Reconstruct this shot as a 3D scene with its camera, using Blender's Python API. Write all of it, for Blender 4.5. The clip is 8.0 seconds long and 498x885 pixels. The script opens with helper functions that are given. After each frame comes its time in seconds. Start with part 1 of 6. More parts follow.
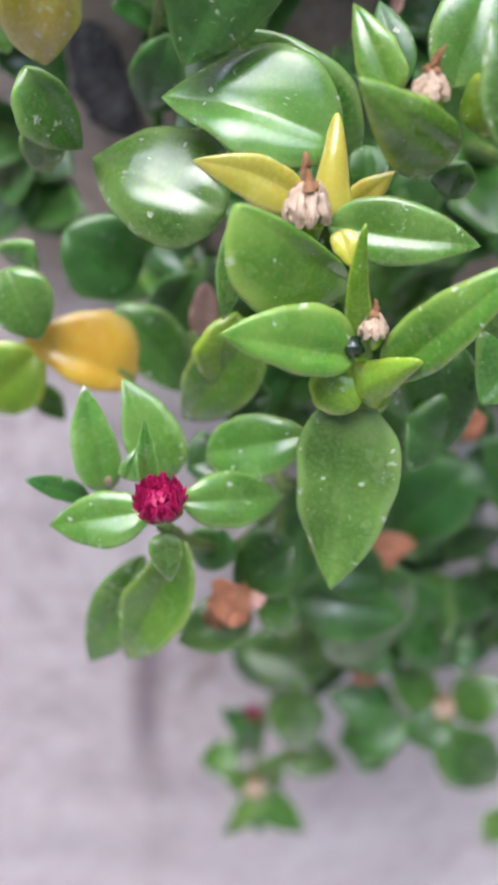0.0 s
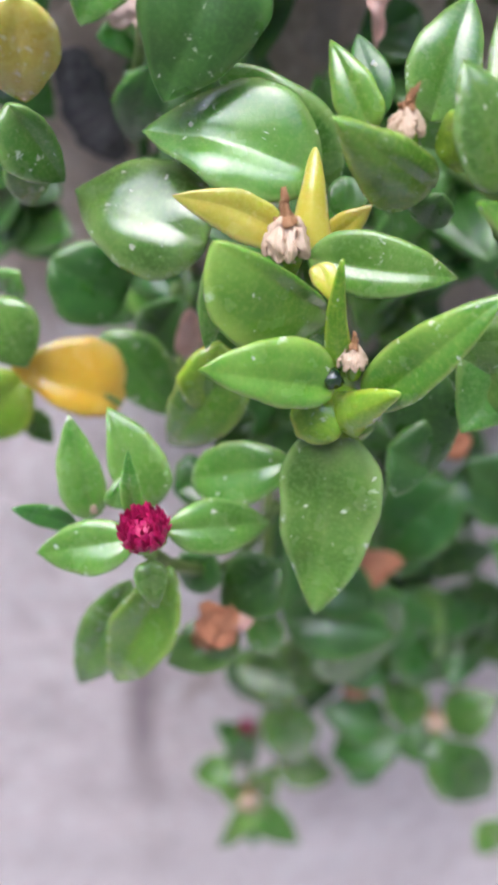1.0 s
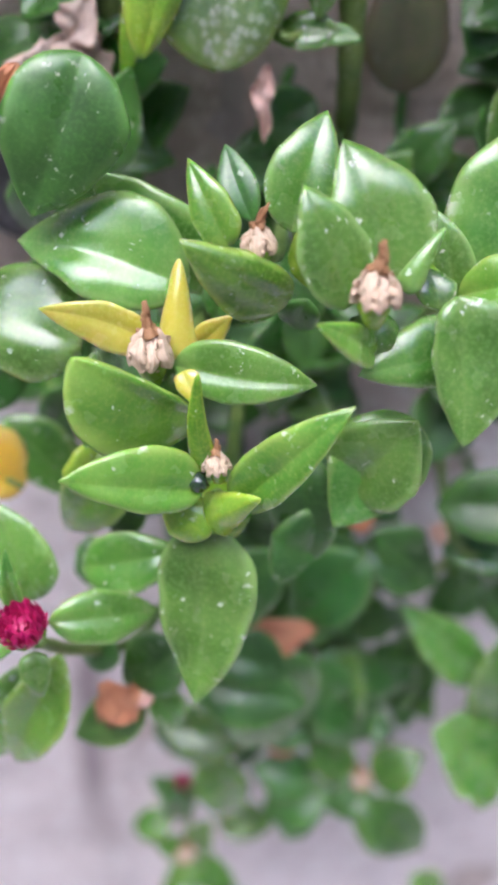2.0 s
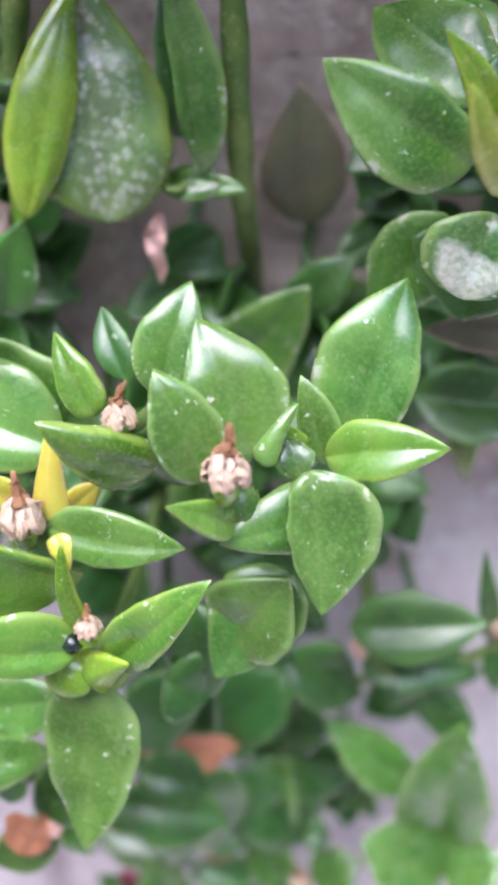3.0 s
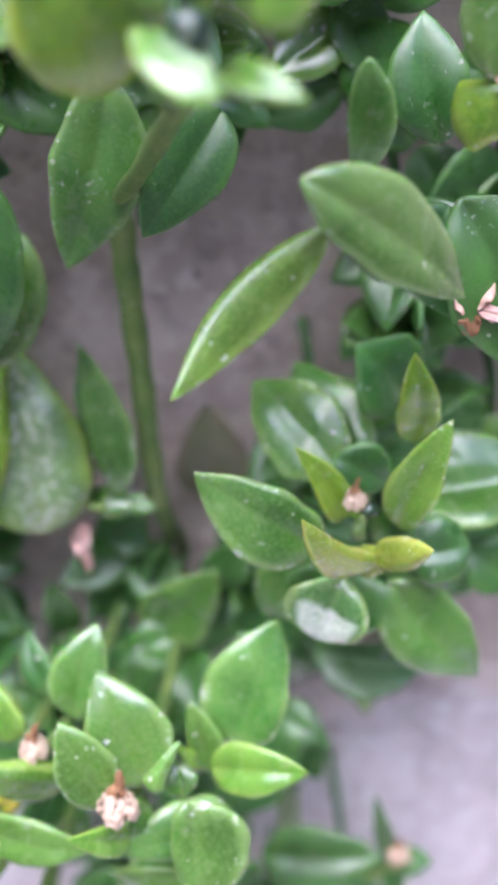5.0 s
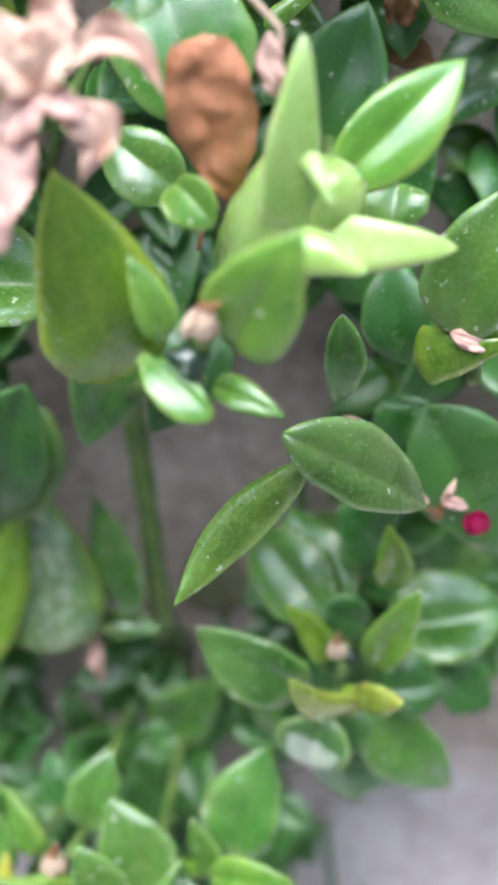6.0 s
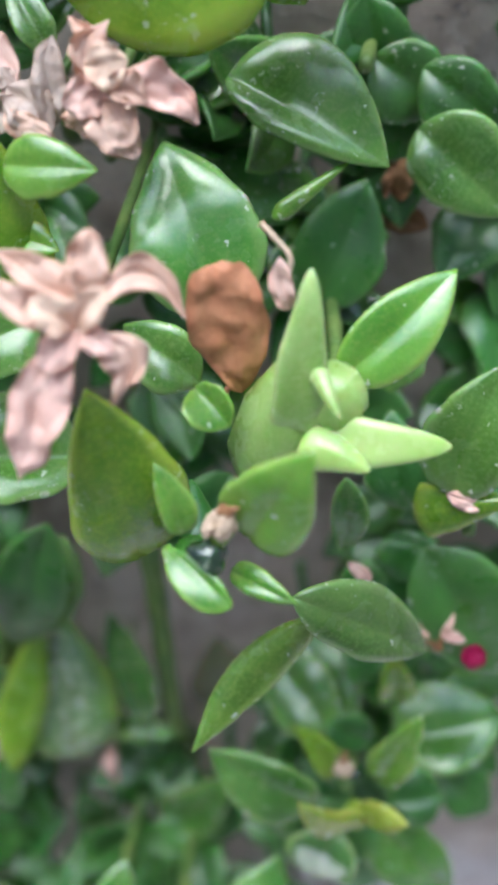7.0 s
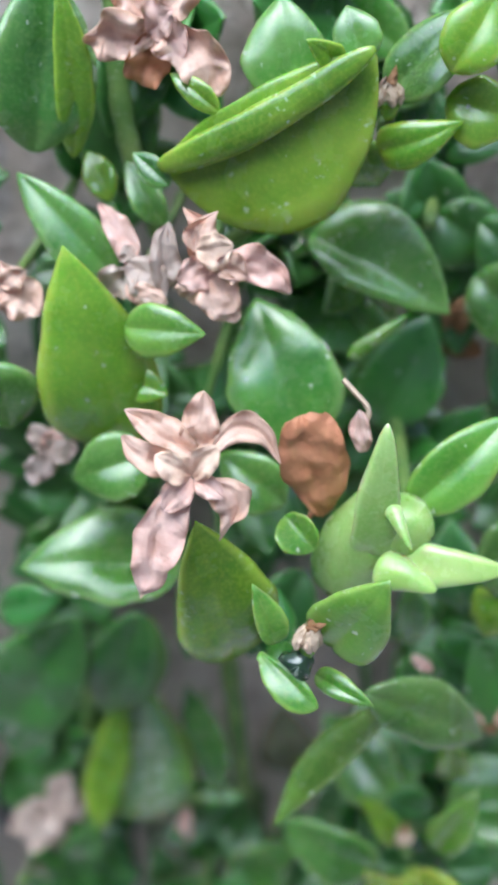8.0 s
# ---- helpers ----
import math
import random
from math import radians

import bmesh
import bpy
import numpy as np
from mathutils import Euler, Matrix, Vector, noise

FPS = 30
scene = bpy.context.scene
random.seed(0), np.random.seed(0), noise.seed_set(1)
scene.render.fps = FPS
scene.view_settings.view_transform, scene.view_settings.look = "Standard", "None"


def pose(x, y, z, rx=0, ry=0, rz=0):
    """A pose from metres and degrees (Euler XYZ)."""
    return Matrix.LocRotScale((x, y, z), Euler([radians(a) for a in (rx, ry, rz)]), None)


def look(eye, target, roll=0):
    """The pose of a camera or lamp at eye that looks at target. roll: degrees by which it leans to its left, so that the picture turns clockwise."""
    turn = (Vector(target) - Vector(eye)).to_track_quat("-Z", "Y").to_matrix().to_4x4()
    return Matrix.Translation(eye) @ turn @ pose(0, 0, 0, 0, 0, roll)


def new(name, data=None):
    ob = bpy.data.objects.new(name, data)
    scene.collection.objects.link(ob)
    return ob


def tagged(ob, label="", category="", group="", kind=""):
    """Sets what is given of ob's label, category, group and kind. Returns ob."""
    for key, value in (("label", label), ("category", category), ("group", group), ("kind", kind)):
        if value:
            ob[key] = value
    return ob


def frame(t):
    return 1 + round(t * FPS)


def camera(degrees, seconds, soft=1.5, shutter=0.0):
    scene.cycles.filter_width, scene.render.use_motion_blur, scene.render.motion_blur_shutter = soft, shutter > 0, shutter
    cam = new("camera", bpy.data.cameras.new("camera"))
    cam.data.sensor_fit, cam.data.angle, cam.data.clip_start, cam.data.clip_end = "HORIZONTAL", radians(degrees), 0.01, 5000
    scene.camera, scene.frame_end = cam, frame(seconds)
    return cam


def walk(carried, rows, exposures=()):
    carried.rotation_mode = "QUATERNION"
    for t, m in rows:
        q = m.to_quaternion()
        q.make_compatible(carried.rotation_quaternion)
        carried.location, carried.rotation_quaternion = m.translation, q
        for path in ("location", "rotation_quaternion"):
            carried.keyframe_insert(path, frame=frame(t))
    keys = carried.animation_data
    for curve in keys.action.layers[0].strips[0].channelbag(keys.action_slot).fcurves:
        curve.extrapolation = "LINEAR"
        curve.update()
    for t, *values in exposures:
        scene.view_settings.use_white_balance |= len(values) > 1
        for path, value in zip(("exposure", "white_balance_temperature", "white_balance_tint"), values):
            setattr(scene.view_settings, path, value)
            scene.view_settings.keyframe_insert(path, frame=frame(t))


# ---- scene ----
cam = camera(28.9, 8.0, soft=3.8)
PATH = [
    (0, (0.003, -0.008, 1.306), (-0.002, 1.585, 0.097), -1.0),
    (0.5, (0.006, -0.007, 1.31), (-0.004, 1.585, 0.099), -1.3),
    (1, (0.007, -0.006, 1.312), (-0.003, 1.585, 0.1), -1.5),
    (1.5, (0.018, -0.003, 1.316), (-0.003, 1.59, 0.108), -1.8),
    (1.7, (0.024, -0.002, 1.321), (0.008, 1.593, 0.115), -1.9),
    (3, (0.064, 0.013, 1.351), (-0.001, 1.644, 0.195), -3.8),
    (3.5, (0.072, 0.018, 1.362), (0.004, 1.661, 0.225), -3.9),
    (4, (0.076, 0.021, 1.378), (0.006, 1.677, 0.259), -4.0),
    (4.5, (0.089, 0.019, 1.398), (-0.005, 1.682, 0.292), -4.9),
    (4.7, (0.091, 0.018, 1.409), (0.023, 1.691, 0.316), -4.2),
    (5.8, (0.098, 0.015, 1.459), (0.021, 1.699, 0.382), -4.4),
    (6, (0.099, 0.014, 1.47), (0.014, 1.695, 0.39), -4.4),
    (6.5, (0.098, 0.018, 1.487), (0.03, 1.71, 0.422), -4.6),
    (7, (0.098, 0.016, 1.5), (0.023, 1.727, 0.467), -4.7),
    (7.5, (0.094, 0.006, 1.518), (-0.013, 1.73, 0.51), -5.0),
    (8, (0.092, 0.0, 1.53), (-0.066, 1.746, 0.568), -5.6),
]
EXPOSURES = ((0, 1.78, 5950, 13), (3, 2.1, 5800, 20), (3.5, 2.22, 5700, 23), (4.7, 2.28, 5650, 23), (5.9, 1.98, 5800, 6), (6.5, 1.7, 5750, 3), (8, 1.52, 5400, 0))
walk(cam, [(t, look(eye, target, roll)) for t, eye, target, roll in PATH], EXPOSURES)

# The camera is fixed-lens; a shallow depth of field as a close phone shot has.
cam.data.dof.use_dof = True
cam.data.dof.focus_distance = 0.180
cam.data.dof.aperture_fstop = 11.0

# ---- light: an overcast sky ----
world = bpy.data.worlds.new("world")
scene.world = world
world.use_nodes = True
wn = world.node_tree.nodes
sky = wn.new("ShaderNodeTexSky")
sky.sky_type = 'NISHITA'
sky.sun_disc = False
sky.sun_elevation = radians(70)
sky.sun_rotation = radians(200)
sky.air_density, sky.dust_density = 1.0, 3.0
world.node_tree.links.new(sky.outputs[0], wn["Background"].inputs[0])
wn["Background"].inputs[1].default_value = 0.15
sun = new("sun", bpy.data.lights.new("sun", 'SUN'))
sun.data.energy, sun.data.angle, sun.data.color = 0.78, radians(64), (0.98, 0.99, 1.0)
sun.matrix_world = look((-0.25, -0.45, 3.2), (0.05, 0.2, 1.25))


# ---- materials ----
def mat_base(name, rough=0.5):
    m = bpy.data.materials.new(name)
    m.use_nodes = True
    n = m.node_tree.nodes
    b = n["Principled BSDF"]
    b.inputs["Roughness"].default_value = rough
    return m, n, m.node_tree.links, b


def mixc(n, l, fac, a, b, mode='MIX'):
    mx = n.new("ShaderNodeMix")
    mx.data_type, mx.blend_type = 'RGBA', mode
    for sock, val in ((mx.inputs[0], fac), (mx.inputs[6], a), (mx.inputs[7], b)):
        if isinstance(val, (int, float)):
            sock.default_value = val
        elif isinstance(val, tuple):
            sock.default_value = (*val, 1)
        else:
            l.new(val, sock)
    return mx.outputs[2]


def ramp(n, l, src, lo, hi, a=0.0, b=1.0):
    r = n.new("ShaderNodeMapRange")
    l.new(src, r.inputs[0])
    r.inputs[1].default_value, r.inputs[2].default_value, r.inputs[3].default_value, r.inputs[4].default_value = lo, hi, a, b
    return r.outputs[0]


def math_node(n, l, op, a, b=0.0):
    k = n.new("ShaderNodeMath")
    k.operation = op
    for sock, val in ((k.inputs[0], a), (k.inputs[1], b)):
        if isinstance(val, (int, float)):
            sock.default_value = val
        else:
            l.new(val, sock)
    return k.outputs[0]


def noise_tex(n, l, co, scale, detail=3.0, rough=0.5):
    t = n.new("ShaderNodeTexNoise")
    t.inputs["Scale"].default_value, t.inputs["Detail"].default_value, t.inputs["Roughness"].default_value = scale, detail, rough
    l.new(co, t.inputs["Vector"])
    return t.outputs["Fac"]


def leaf_material(name, deep, light, margin, specks=1.0, rough=0.20, rim=0.8, crust=False, coat=0.42):
    """Fleshy glossy leaf: two greens in patches, paler margin and midrib, dried salt specks, fine papillae."""
    m, n, l, b = mat_base(name, rough)
    tc = n.new("ShaderNodeTexCoord")
    info = n.new("ShaderNodeObjectInfo")
    add = n.new("ShaderNodeVectorMath")
    l.new(tc.outputs["Object"], add.inputs[0])
    mul = n.new("ShaderNodeVectorMath")
    mul.operation = 'SCALE'
    mul.inputs[0].default_value = (3.1, 1.7, 2.3)
    l.new(info.outputs["Random"], mul.inputs[3])
    l.new(mul.outputs[0], add.inputs[1])
    co = add.outputs[0]
    sep = n.new("ShaderNodeSeparateXYZ")
    l.new(tc.outputs["UV"], sep.inputs[0])
    across = math_node(n, l, 'ABSOLUTE', math_node(n, l, 'SUBTRACT', sep.outputs[0], 0.5))
    patch = noise_tex(n, l, co, 90, 3)
    col = mixc(n, l, ramp(n, l, patch, 0.32, 0.68), deep, light)
    # each leaf a little yellower or bluer
    hsv = n.new("ShaderNodeHueSaturation")
    l.new(ramp(n, l, info.outputs["Random"], 0, 1, 0.488, 0.512), hsv.inputs["Hue"])
    l.new(ramp(n, l, math_node(n, l, 'FRACT', math_node(n, l, 'MULTIPLY', info.outputs["Random"], 7.3)), 0, 1, 0.75, 1.25), hsv.inputs["Value"])
    l.new(col, hsv.inputs["Color"])
    col = hsv.outputs[0]
    grain = noise_tex(n, l, co, 1100, 3, 0.6)
    col = mixc(n, l, ramp(n, l, grain, 0.45, 0.72, 0.0, 0.35), col, margin)
    cloud = noise_tex(n, l, co, 45, 2)
    col = mixc(n, l, ramp(n, l, cloud, 0.5, 0.75, 0.0, 0.30), col, margin)
    edge = ramp(n, l, math_node(n, l, 'ADD', across, math_node(n, l, 'MULTIPLY', math_node(n, l, 'SUBTRACT', patch, 0.5), 0.10)), 0.37, 0.48)
    col = mixc(n, l, math_node(n, l, 'MULTIPLY', edge, rim), col, margin)
    rib = ramp(n, l, across, 0.0, 0.06, 0.13, 0.0)
    col = mixc(n, l, rib, col, margin)
    base_y = ramp(n, l, sep.outputs[1], 0.0, 0.22, 0.5, 0.0)
    col = mixc(n, l, base_y, col, margin)
    col = mixc(n, l, ramp(n, l, sep.outputs[1], 0.93, 1.0, 0.0, 0.6), col, margin)
    # specks
    vor = n.new("ShaderNodeTexVoronoi")
    vor.inputs["Scale"].default_value = 380
    jit = n.new("ShaderNodeTexNoise")
    jit.inputs["Scale"].default_value, jit.inputs["Detail"].default_value = 900, 2
    l.new(co, jit.inputs["Vector"])
    shift = n.new("ShaderNodeVectorMath")
    shift.operation = 'MULTIPLY_ADD'
    l.new(jit.outputs["Color"], shift.inputs[0])
    shift.inputs[1].default_value = (0.0016, 0.0016, 0.0016)
    l.new(co, shift.inputs[2])
    l.new(shift.outputs[0], vor.inputs["Vector"])
    cell = n.new("ShaderNodeSeparateColor")
    l.new(vor.outputs["Color"], cell.inputs[0])
    size = ramp(n, l, cell.outputs[0], 0.76, 1.0, 0.0, 0.25)
    dot = ramp(n, l, math_node(n, l, 'SUBTRACT', size, vor.outputs["Distance"]), 0.0, 0.06)
    smear = math_node(n, l, 'MULTIPLY', ramp(n, l, noise_tex(n, l, co, 700, 2, 0.6), 0.60, 0.68),
                      ramp(n, l, noise_tex(n, l, co, 75, 2), 0.61, 0.68))
    streak = n.new("ShaderNodeMapping")
    streak.inputs["Scale"].default_value = (1.0, 0.22, 1.0)
    streak.inputs["Rotation"].default_value = (0, 0, 0.5)
    l.new(co, streak.inputs[0])
    flecks = math_node(n, l, 'MULTIPLY', ramp(n, l, noise_tex(n, l, streak.outputs[0], 1500, 1), 0.73, 0.78),
                       ramp(n, l, noise_tex(n, l, co, 120, 2), 0.52, 0.60))
    white = math_node(n, l, 'MULTIPLY', math_node(n, l, 'MAXIMUM', math_node(n, l, 'MAXIMUM', dot, smear), flecks), 0.8 * specks)
    chafe = math_node(n, l, 'MULTIPLY', ramp(n, l, across, 0.41, 0.47), ramp(n, l, noise_tex(n, l, co, 230, 3, 0.6), 0.60, 0.67))
    white = math_node(n, l, 'MAXIMUM', white, math_node(n, l, 'MULTIPLY', chafe, 0.75 * specks))
    if crust is True:
        blis = n.new("ShaderNodeTexVoronoi")
        blis.inputs["Scale"].default_value = 420
        l.new(shift.outputs[0], blis.inputs["Vector"])
        patchy = ramp(n, l, math_node(n, l, 'ADD', across, math_node(n, l, 'MULTIPLY', patch, 0.5)), 0.40, 0.66, 1.0, 0.0)
        white = math_node(n, l, 'MAXIMUM', white, math_node(n, l, 'MULTIPLY', patchy, ramp(n, l, blis.outputs["Distance"], 0.05, 0.55, 1.0, 0.15)))
    if crust == "window":
        far = math_node(n, l, 'ADD', sep.outputs[1], math_node(n, l, 'MULTIPLY', math_node(n, l, 'SUBTRACT', patch, 0.5), 0.5))
        film = math_node(n, l, 'MULTIPLY', ramp(n, l, far, 0.38, 0.46), ramp(n, l, across, 0.30, 0.40, 1.0, 0.0))
        white = math_node(n, l, 'MAXIMUM', white, math_node(n, l, 'MULTIPLY', film, ramp(n, l, noise_tex(n, l, co, 800, 3), 0.3, 0.6, 0.45, 0.95)))
    col = mixc(n, l, white, col, (0.62, 0.66, 0.55))
    l.new(col, b.inputs["Base Color"])
    l.new(math_node(n, l, 'ADD', ramp(n, l, noise_tex(n, l, co, 160, 3), 0.3, 0.7, rough - 0.08, rough + 0.14),
                    math_node(n, l, 'MULTIPLY', white, 0.3)), b.inputs["Roughness"])
    pap = n.new("ShaderNodeTexVoronoi")
    pap.inputs["Scale"].default_value = 2600
    l.new(co, pap.inputs["Vector"])
    bump = n.new("ShaderNodeBump")
    bump.inputs["Strength"].default_value, bump.inputs["Distance"].default_value = 0.22, 0.0002
    l.new(math_node(n, l, 'ADD', math_node(n, l, 'MULTIPLY', pap.outputs["Distance"], 0.35),
                    math_node(n, l, 'ADD', math_node(n, l, 'MULTIPLY', noise_tex(n, l, co, 220, 3), 1.6), white)), bump.inputs["Height"])
    l.new(bump.outputs[0], b.inputs["Normal"])
    b.inputs["Subsurface Weight"].default_value = 0.45
    b.inputs["Subsurface Radius"].default_value = (0.35, 1.0, 0.12)
    b.inputs["Subsurface Scale"].default_value = 0.0026
    b.inputs["Specular IOR Level"].default_value = 0.6
    b.inputs["Coat Weight"].default_value, b.inputs["Coat Roughness"].default_value = coat, 0.18
    return m


def dry_material(name, a, c, dark, rough=0.75):
    """Papery dried tissue with veins and darker creases."""
    m, n, l, b = mat_base(name, rough)
    tc = n.new("ShaderNodeTexCoord")
    co = tc.outputs["Object"]
    f = noise_tex(n, l, co, 160, 4)
    col = mixc(n, l, ramp(n, l, f, 0.3, 0.7), a, c)
    sep = n.new("ShaderNodeSeparateXYZ")
    l.new(tc.outputs["UV"], sep.inputs[0])
    wav = math_node(n, l, 'SINE', math_node(n, l, 'ADD', math_node(n, l, 'MULTIPLY', sep.outputs[0], 22), math_node(n, l, 'MULTIPLY', f, 9)))
    col = mixc(n, l, ramp(n, l, wav, 0.35, 1.0, 0.0, 0.14), col, dark)
    col = mixc(n, l, ramp(n, l, noise_tex(n, l, co, 420, 3), 0.56, 0.74, 0, 0.4), col, dark)
    rim = math_node(n, l, 'ABSOLUTE', math_node(n, l, 'SUBTRACT', sep.outputs[0], 0.5))
    col = mixc(n, l, ramp(n, l, math_node(n, l, 'ADD', rim, math_node(n, l, 'MULTIPLY', math_node(n, l, 'SUBTRACT', f, 0.5), 0.2)), 0.38, 0.5, 0, 0.5), col, dark)
    l.new(col, b.inputs["Base Color"])
    bump = n.new("ShaderNodeBump")
    bump.inputs["Strength"].default_value, bump.inputs["Distance"].default_value = 0.45, 0.0005
    l.new(math_node(n, l, 'ADD', math_node(n, l, 'MULTIPLY', wav, 0.3), math_node(n, l, 'MULTIPLY', noise_tex(n, l, co, 350, 4), 3)), bump.inputs["Height"])
    l.new(bump.outputs[0], b.inputs["Normal"])
    b.inputs["Subsurface Weight"].default_value = 0.1
    b.inputs["Subsurface Radius"].default_value = (1.0, 0.6, 0.4)
    b.inputs["Subsurface Scale"].default_value = 0.001
    return m


def stem_material():
    m, n, l, b = mat_base("green_stem", 0.45)
    tc = n.new("ShaderNodeTexCoord")
    co = tc.outputs["Object"]
    col = mixc(n, l, ramp(n, l, noise_tex(n, l, co, 120, 4), 0.35, 0.65), (0.10, 0.19, 0.04), (0.20, 0.28, 0.07))
    col = mixc(n, l, ramp(n, l, noise_tex(n, l, co, 900, 2), 0.62, 0.7, 0, 0.5), col, (0.45, 0.5, 0.35))
    l.new(col, b.inputs["Base Color"])
    bump = n.new("ShaderNodeBump")
    bump.inputs["Strength"].default_value, bump.inputs["Distance"].default_value = 0.3, 0.0003
    l.new(noise_tex(n, l, co, 600, 4), bump.inputs["Height"])
    l.new(bump.outputs[0], b.inputs["Normal"])
    return m


def petal_material():
    m, n, l, b = mat_base("crimson_petal", 0.5)
    tc = n.new("ShaderNodeTexCoord")
    col = mixc(n, l, ramp(n, l, noise_tex(n, l, tc.outputs["Object"], 900, 3), 0.35, 0.65), (0.30, 0.004, 0.055), (0.50, 0.012, 0.13))
    l.new(col, b.inputs["Base Color"])
    return m


def wall_material(name, a, c, stain, upper=None, marks=False):
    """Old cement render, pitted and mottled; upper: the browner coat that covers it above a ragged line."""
    m, n, l, b = mat_base(name, 0.9)
    tc = n.new("ShaderNodeTexCoord")
    co = tc.outputs["Object"]
    mp = n.new("ShaderNodeMapping")
    mp.inputs["Scale"].default_value = (1.0, 1.0, 1.3)
    l.new(co, mp.inputs[0])
    big = noise_tex(n, l, mp.outputs[0], 16, 5, 0.62)
    mid = noise_tex(n, l, mp.outputs[0], 75, 5, 0.65)
    fine = noise_tex(n, l, co, 700, 4, 0.6)
    run = n.new("ShaderNodeMapping")
    run.inputs["Scale"].default_value = (1.0, 1.0, 0.16)
    l.new(co, run.inputs[0])
    streak = noise_tex(n, l, run.outputs[0], 30, 3)
    blot = noise_tex(n, l, co, 130, 4, 0.65)

    def coat(a, c, stain, pale):
        col = mixc(n, l, ramp(n, l, big, 0.38, 0.64), a, c)
        col = mixc(n, l, ramp(n, l, mid, 0.50, 0.68, 0, 0.7), col, stain)
        col = mixc(n, l, ramp(n, l, streak, 0.54, 0.68, 0, 0.65), col, stain)
        return mixc(n, l, ramp(n, l, blot, 0.50, 0.62, 0, 0.75), col, pale)

    col = coat(a, c, stain, tuple(min(0.86, 1.12 * v) for v in c))
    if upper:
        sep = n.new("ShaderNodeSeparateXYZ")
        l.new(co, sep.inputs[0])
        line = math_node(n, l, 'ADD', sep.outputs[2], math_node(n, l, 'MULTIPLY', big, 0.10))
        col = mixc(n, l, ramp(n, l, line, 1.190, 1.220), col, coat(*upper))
    if marks:
        # a dark damp run down from under the plant, a whitish crumbling band low down, hairline cracks
        run_x = math_node(n, l, 'ABSOLUTE', math_node(n, l, 'ADD', math_node(n, l, 'SUBTRACT', sep.outputs[0], math_node(n, l, 'MULTIPLY', sep.outputs[2], 0.1)), 0.141))
        run_x = math_node(n, l, 'ADD', run_x, math_node(n, l, 'MULTIPLY', math_node(n, l, 'SUBTRACT', mid, 0.5), 0.012))
        damp = math_node(n, l, 'MULTIPLY', ramp(n, l, run_x, 0.002, 0.010, 0.85, 0.0),
                         math_node(n, l, 'MULTIPLY', ramp(n, l, sep.outputs[2], 0.885, 0.95), ramp(n, l, sep.outputs[2], 1.02, 1.05, 1.0, 0.0)))
        col = mixc(n, l, damp, col, (0.22, 0.17, 0.19))
        low = ramp(n, l, math_node(n, l, 'ADD', sep.outputs[2], math_node(n, l, 'MULTIPLY', big, 0.06)), 0.87, 0.93, 1.0, 0.0)
        col = mixc(n, l, math_node(n, l, 'MULTIPLY', low, ramp(n, l, blot, 0.42, 0.60, 0.15, 0.95)), col, (0.84, 0.80, 0.80))
        warp = n.new("ShaderNodeVectorMath")
        warp.operation = 'MULTIPLY_ADD'
        wob = n.new("ShaderNodeTexNoise")
        wob.inputs["Scale"].default_value, wob.inputs["Detail"].default_value = 30, 4
        l.new(co, wob.inputs["Vector"])
        l.new(wob.outputs["Color"], warp.inputs[0])
        warp.inputs[1].default_value = (0.05, 0.05, 0.05)
        l.new(co, warp.inputs[2])
        crk = n.new("ShaderNodeTexVoronoi")
        crk.feature = 'DISTANCE_TO_EDGE'
        crk.inputs["Scale"].default_value = 11
        l.new(warp.outputs[0], crk.inputs["Vector"])
        crack = math_node(n, l, 'MULTIPLY', ramp(n, l, crk.outputs["Distance"], 0.004, 0.022, 1.0, 0.0), ramp(n, l, streak, 0.46, 0.58))
        col = mixc(n, l, math_node(n, l, 'MULTIPLY', crack, 0.35), col, (0.20, 0.155, 0.15))
    col = mixc(n, l, ramp(n, l, fine, 0.40, 0.7, 0, 0.3), col, (0.62, 0.57, 0.54))
    pits = n.new("ShaderNodeTexVoronoi")
    pits.inputs["Scale"].default_value = 210
    l.new(mp.outputs[0], pits.inputs["Vector"])
    pit = ramp(n, l, pits.outputs["Distance"], 0.05, 0.26, 1.0, 0.0)
    pit = math_node(n, l, 'MULTIPLY', pit, ramp(n, l, noise_tex(n, l, co, 45, 2), 0.47, 0.60))
    col = mixc(n, l, math_node(n, l, 'MULTIPLY', pit, 0.7), col, stain)
    l.new(col, b.inputs["Base Color"])
    bump = n.new("ShaderNodeBump")
    bump.inputs["Strength"].default_value, bump.inputs["Distance"].default_value = 0.9, 0.0025
    h = math_node(n, l, 'ADD', math_node(n, l, 'MULTIPLY', mid, 1.2), math_node(n, l, 'MULTIPLY', fine, 0.35))
    l.new(math_node(n, l, 'SUBTRACT', h, math_node(n, l, 'MULTIPLY', pit, 0.9)), bump.inputs["Height"])
    l.new(bump.outputs[0], b.inputs["Normal"])
    return m


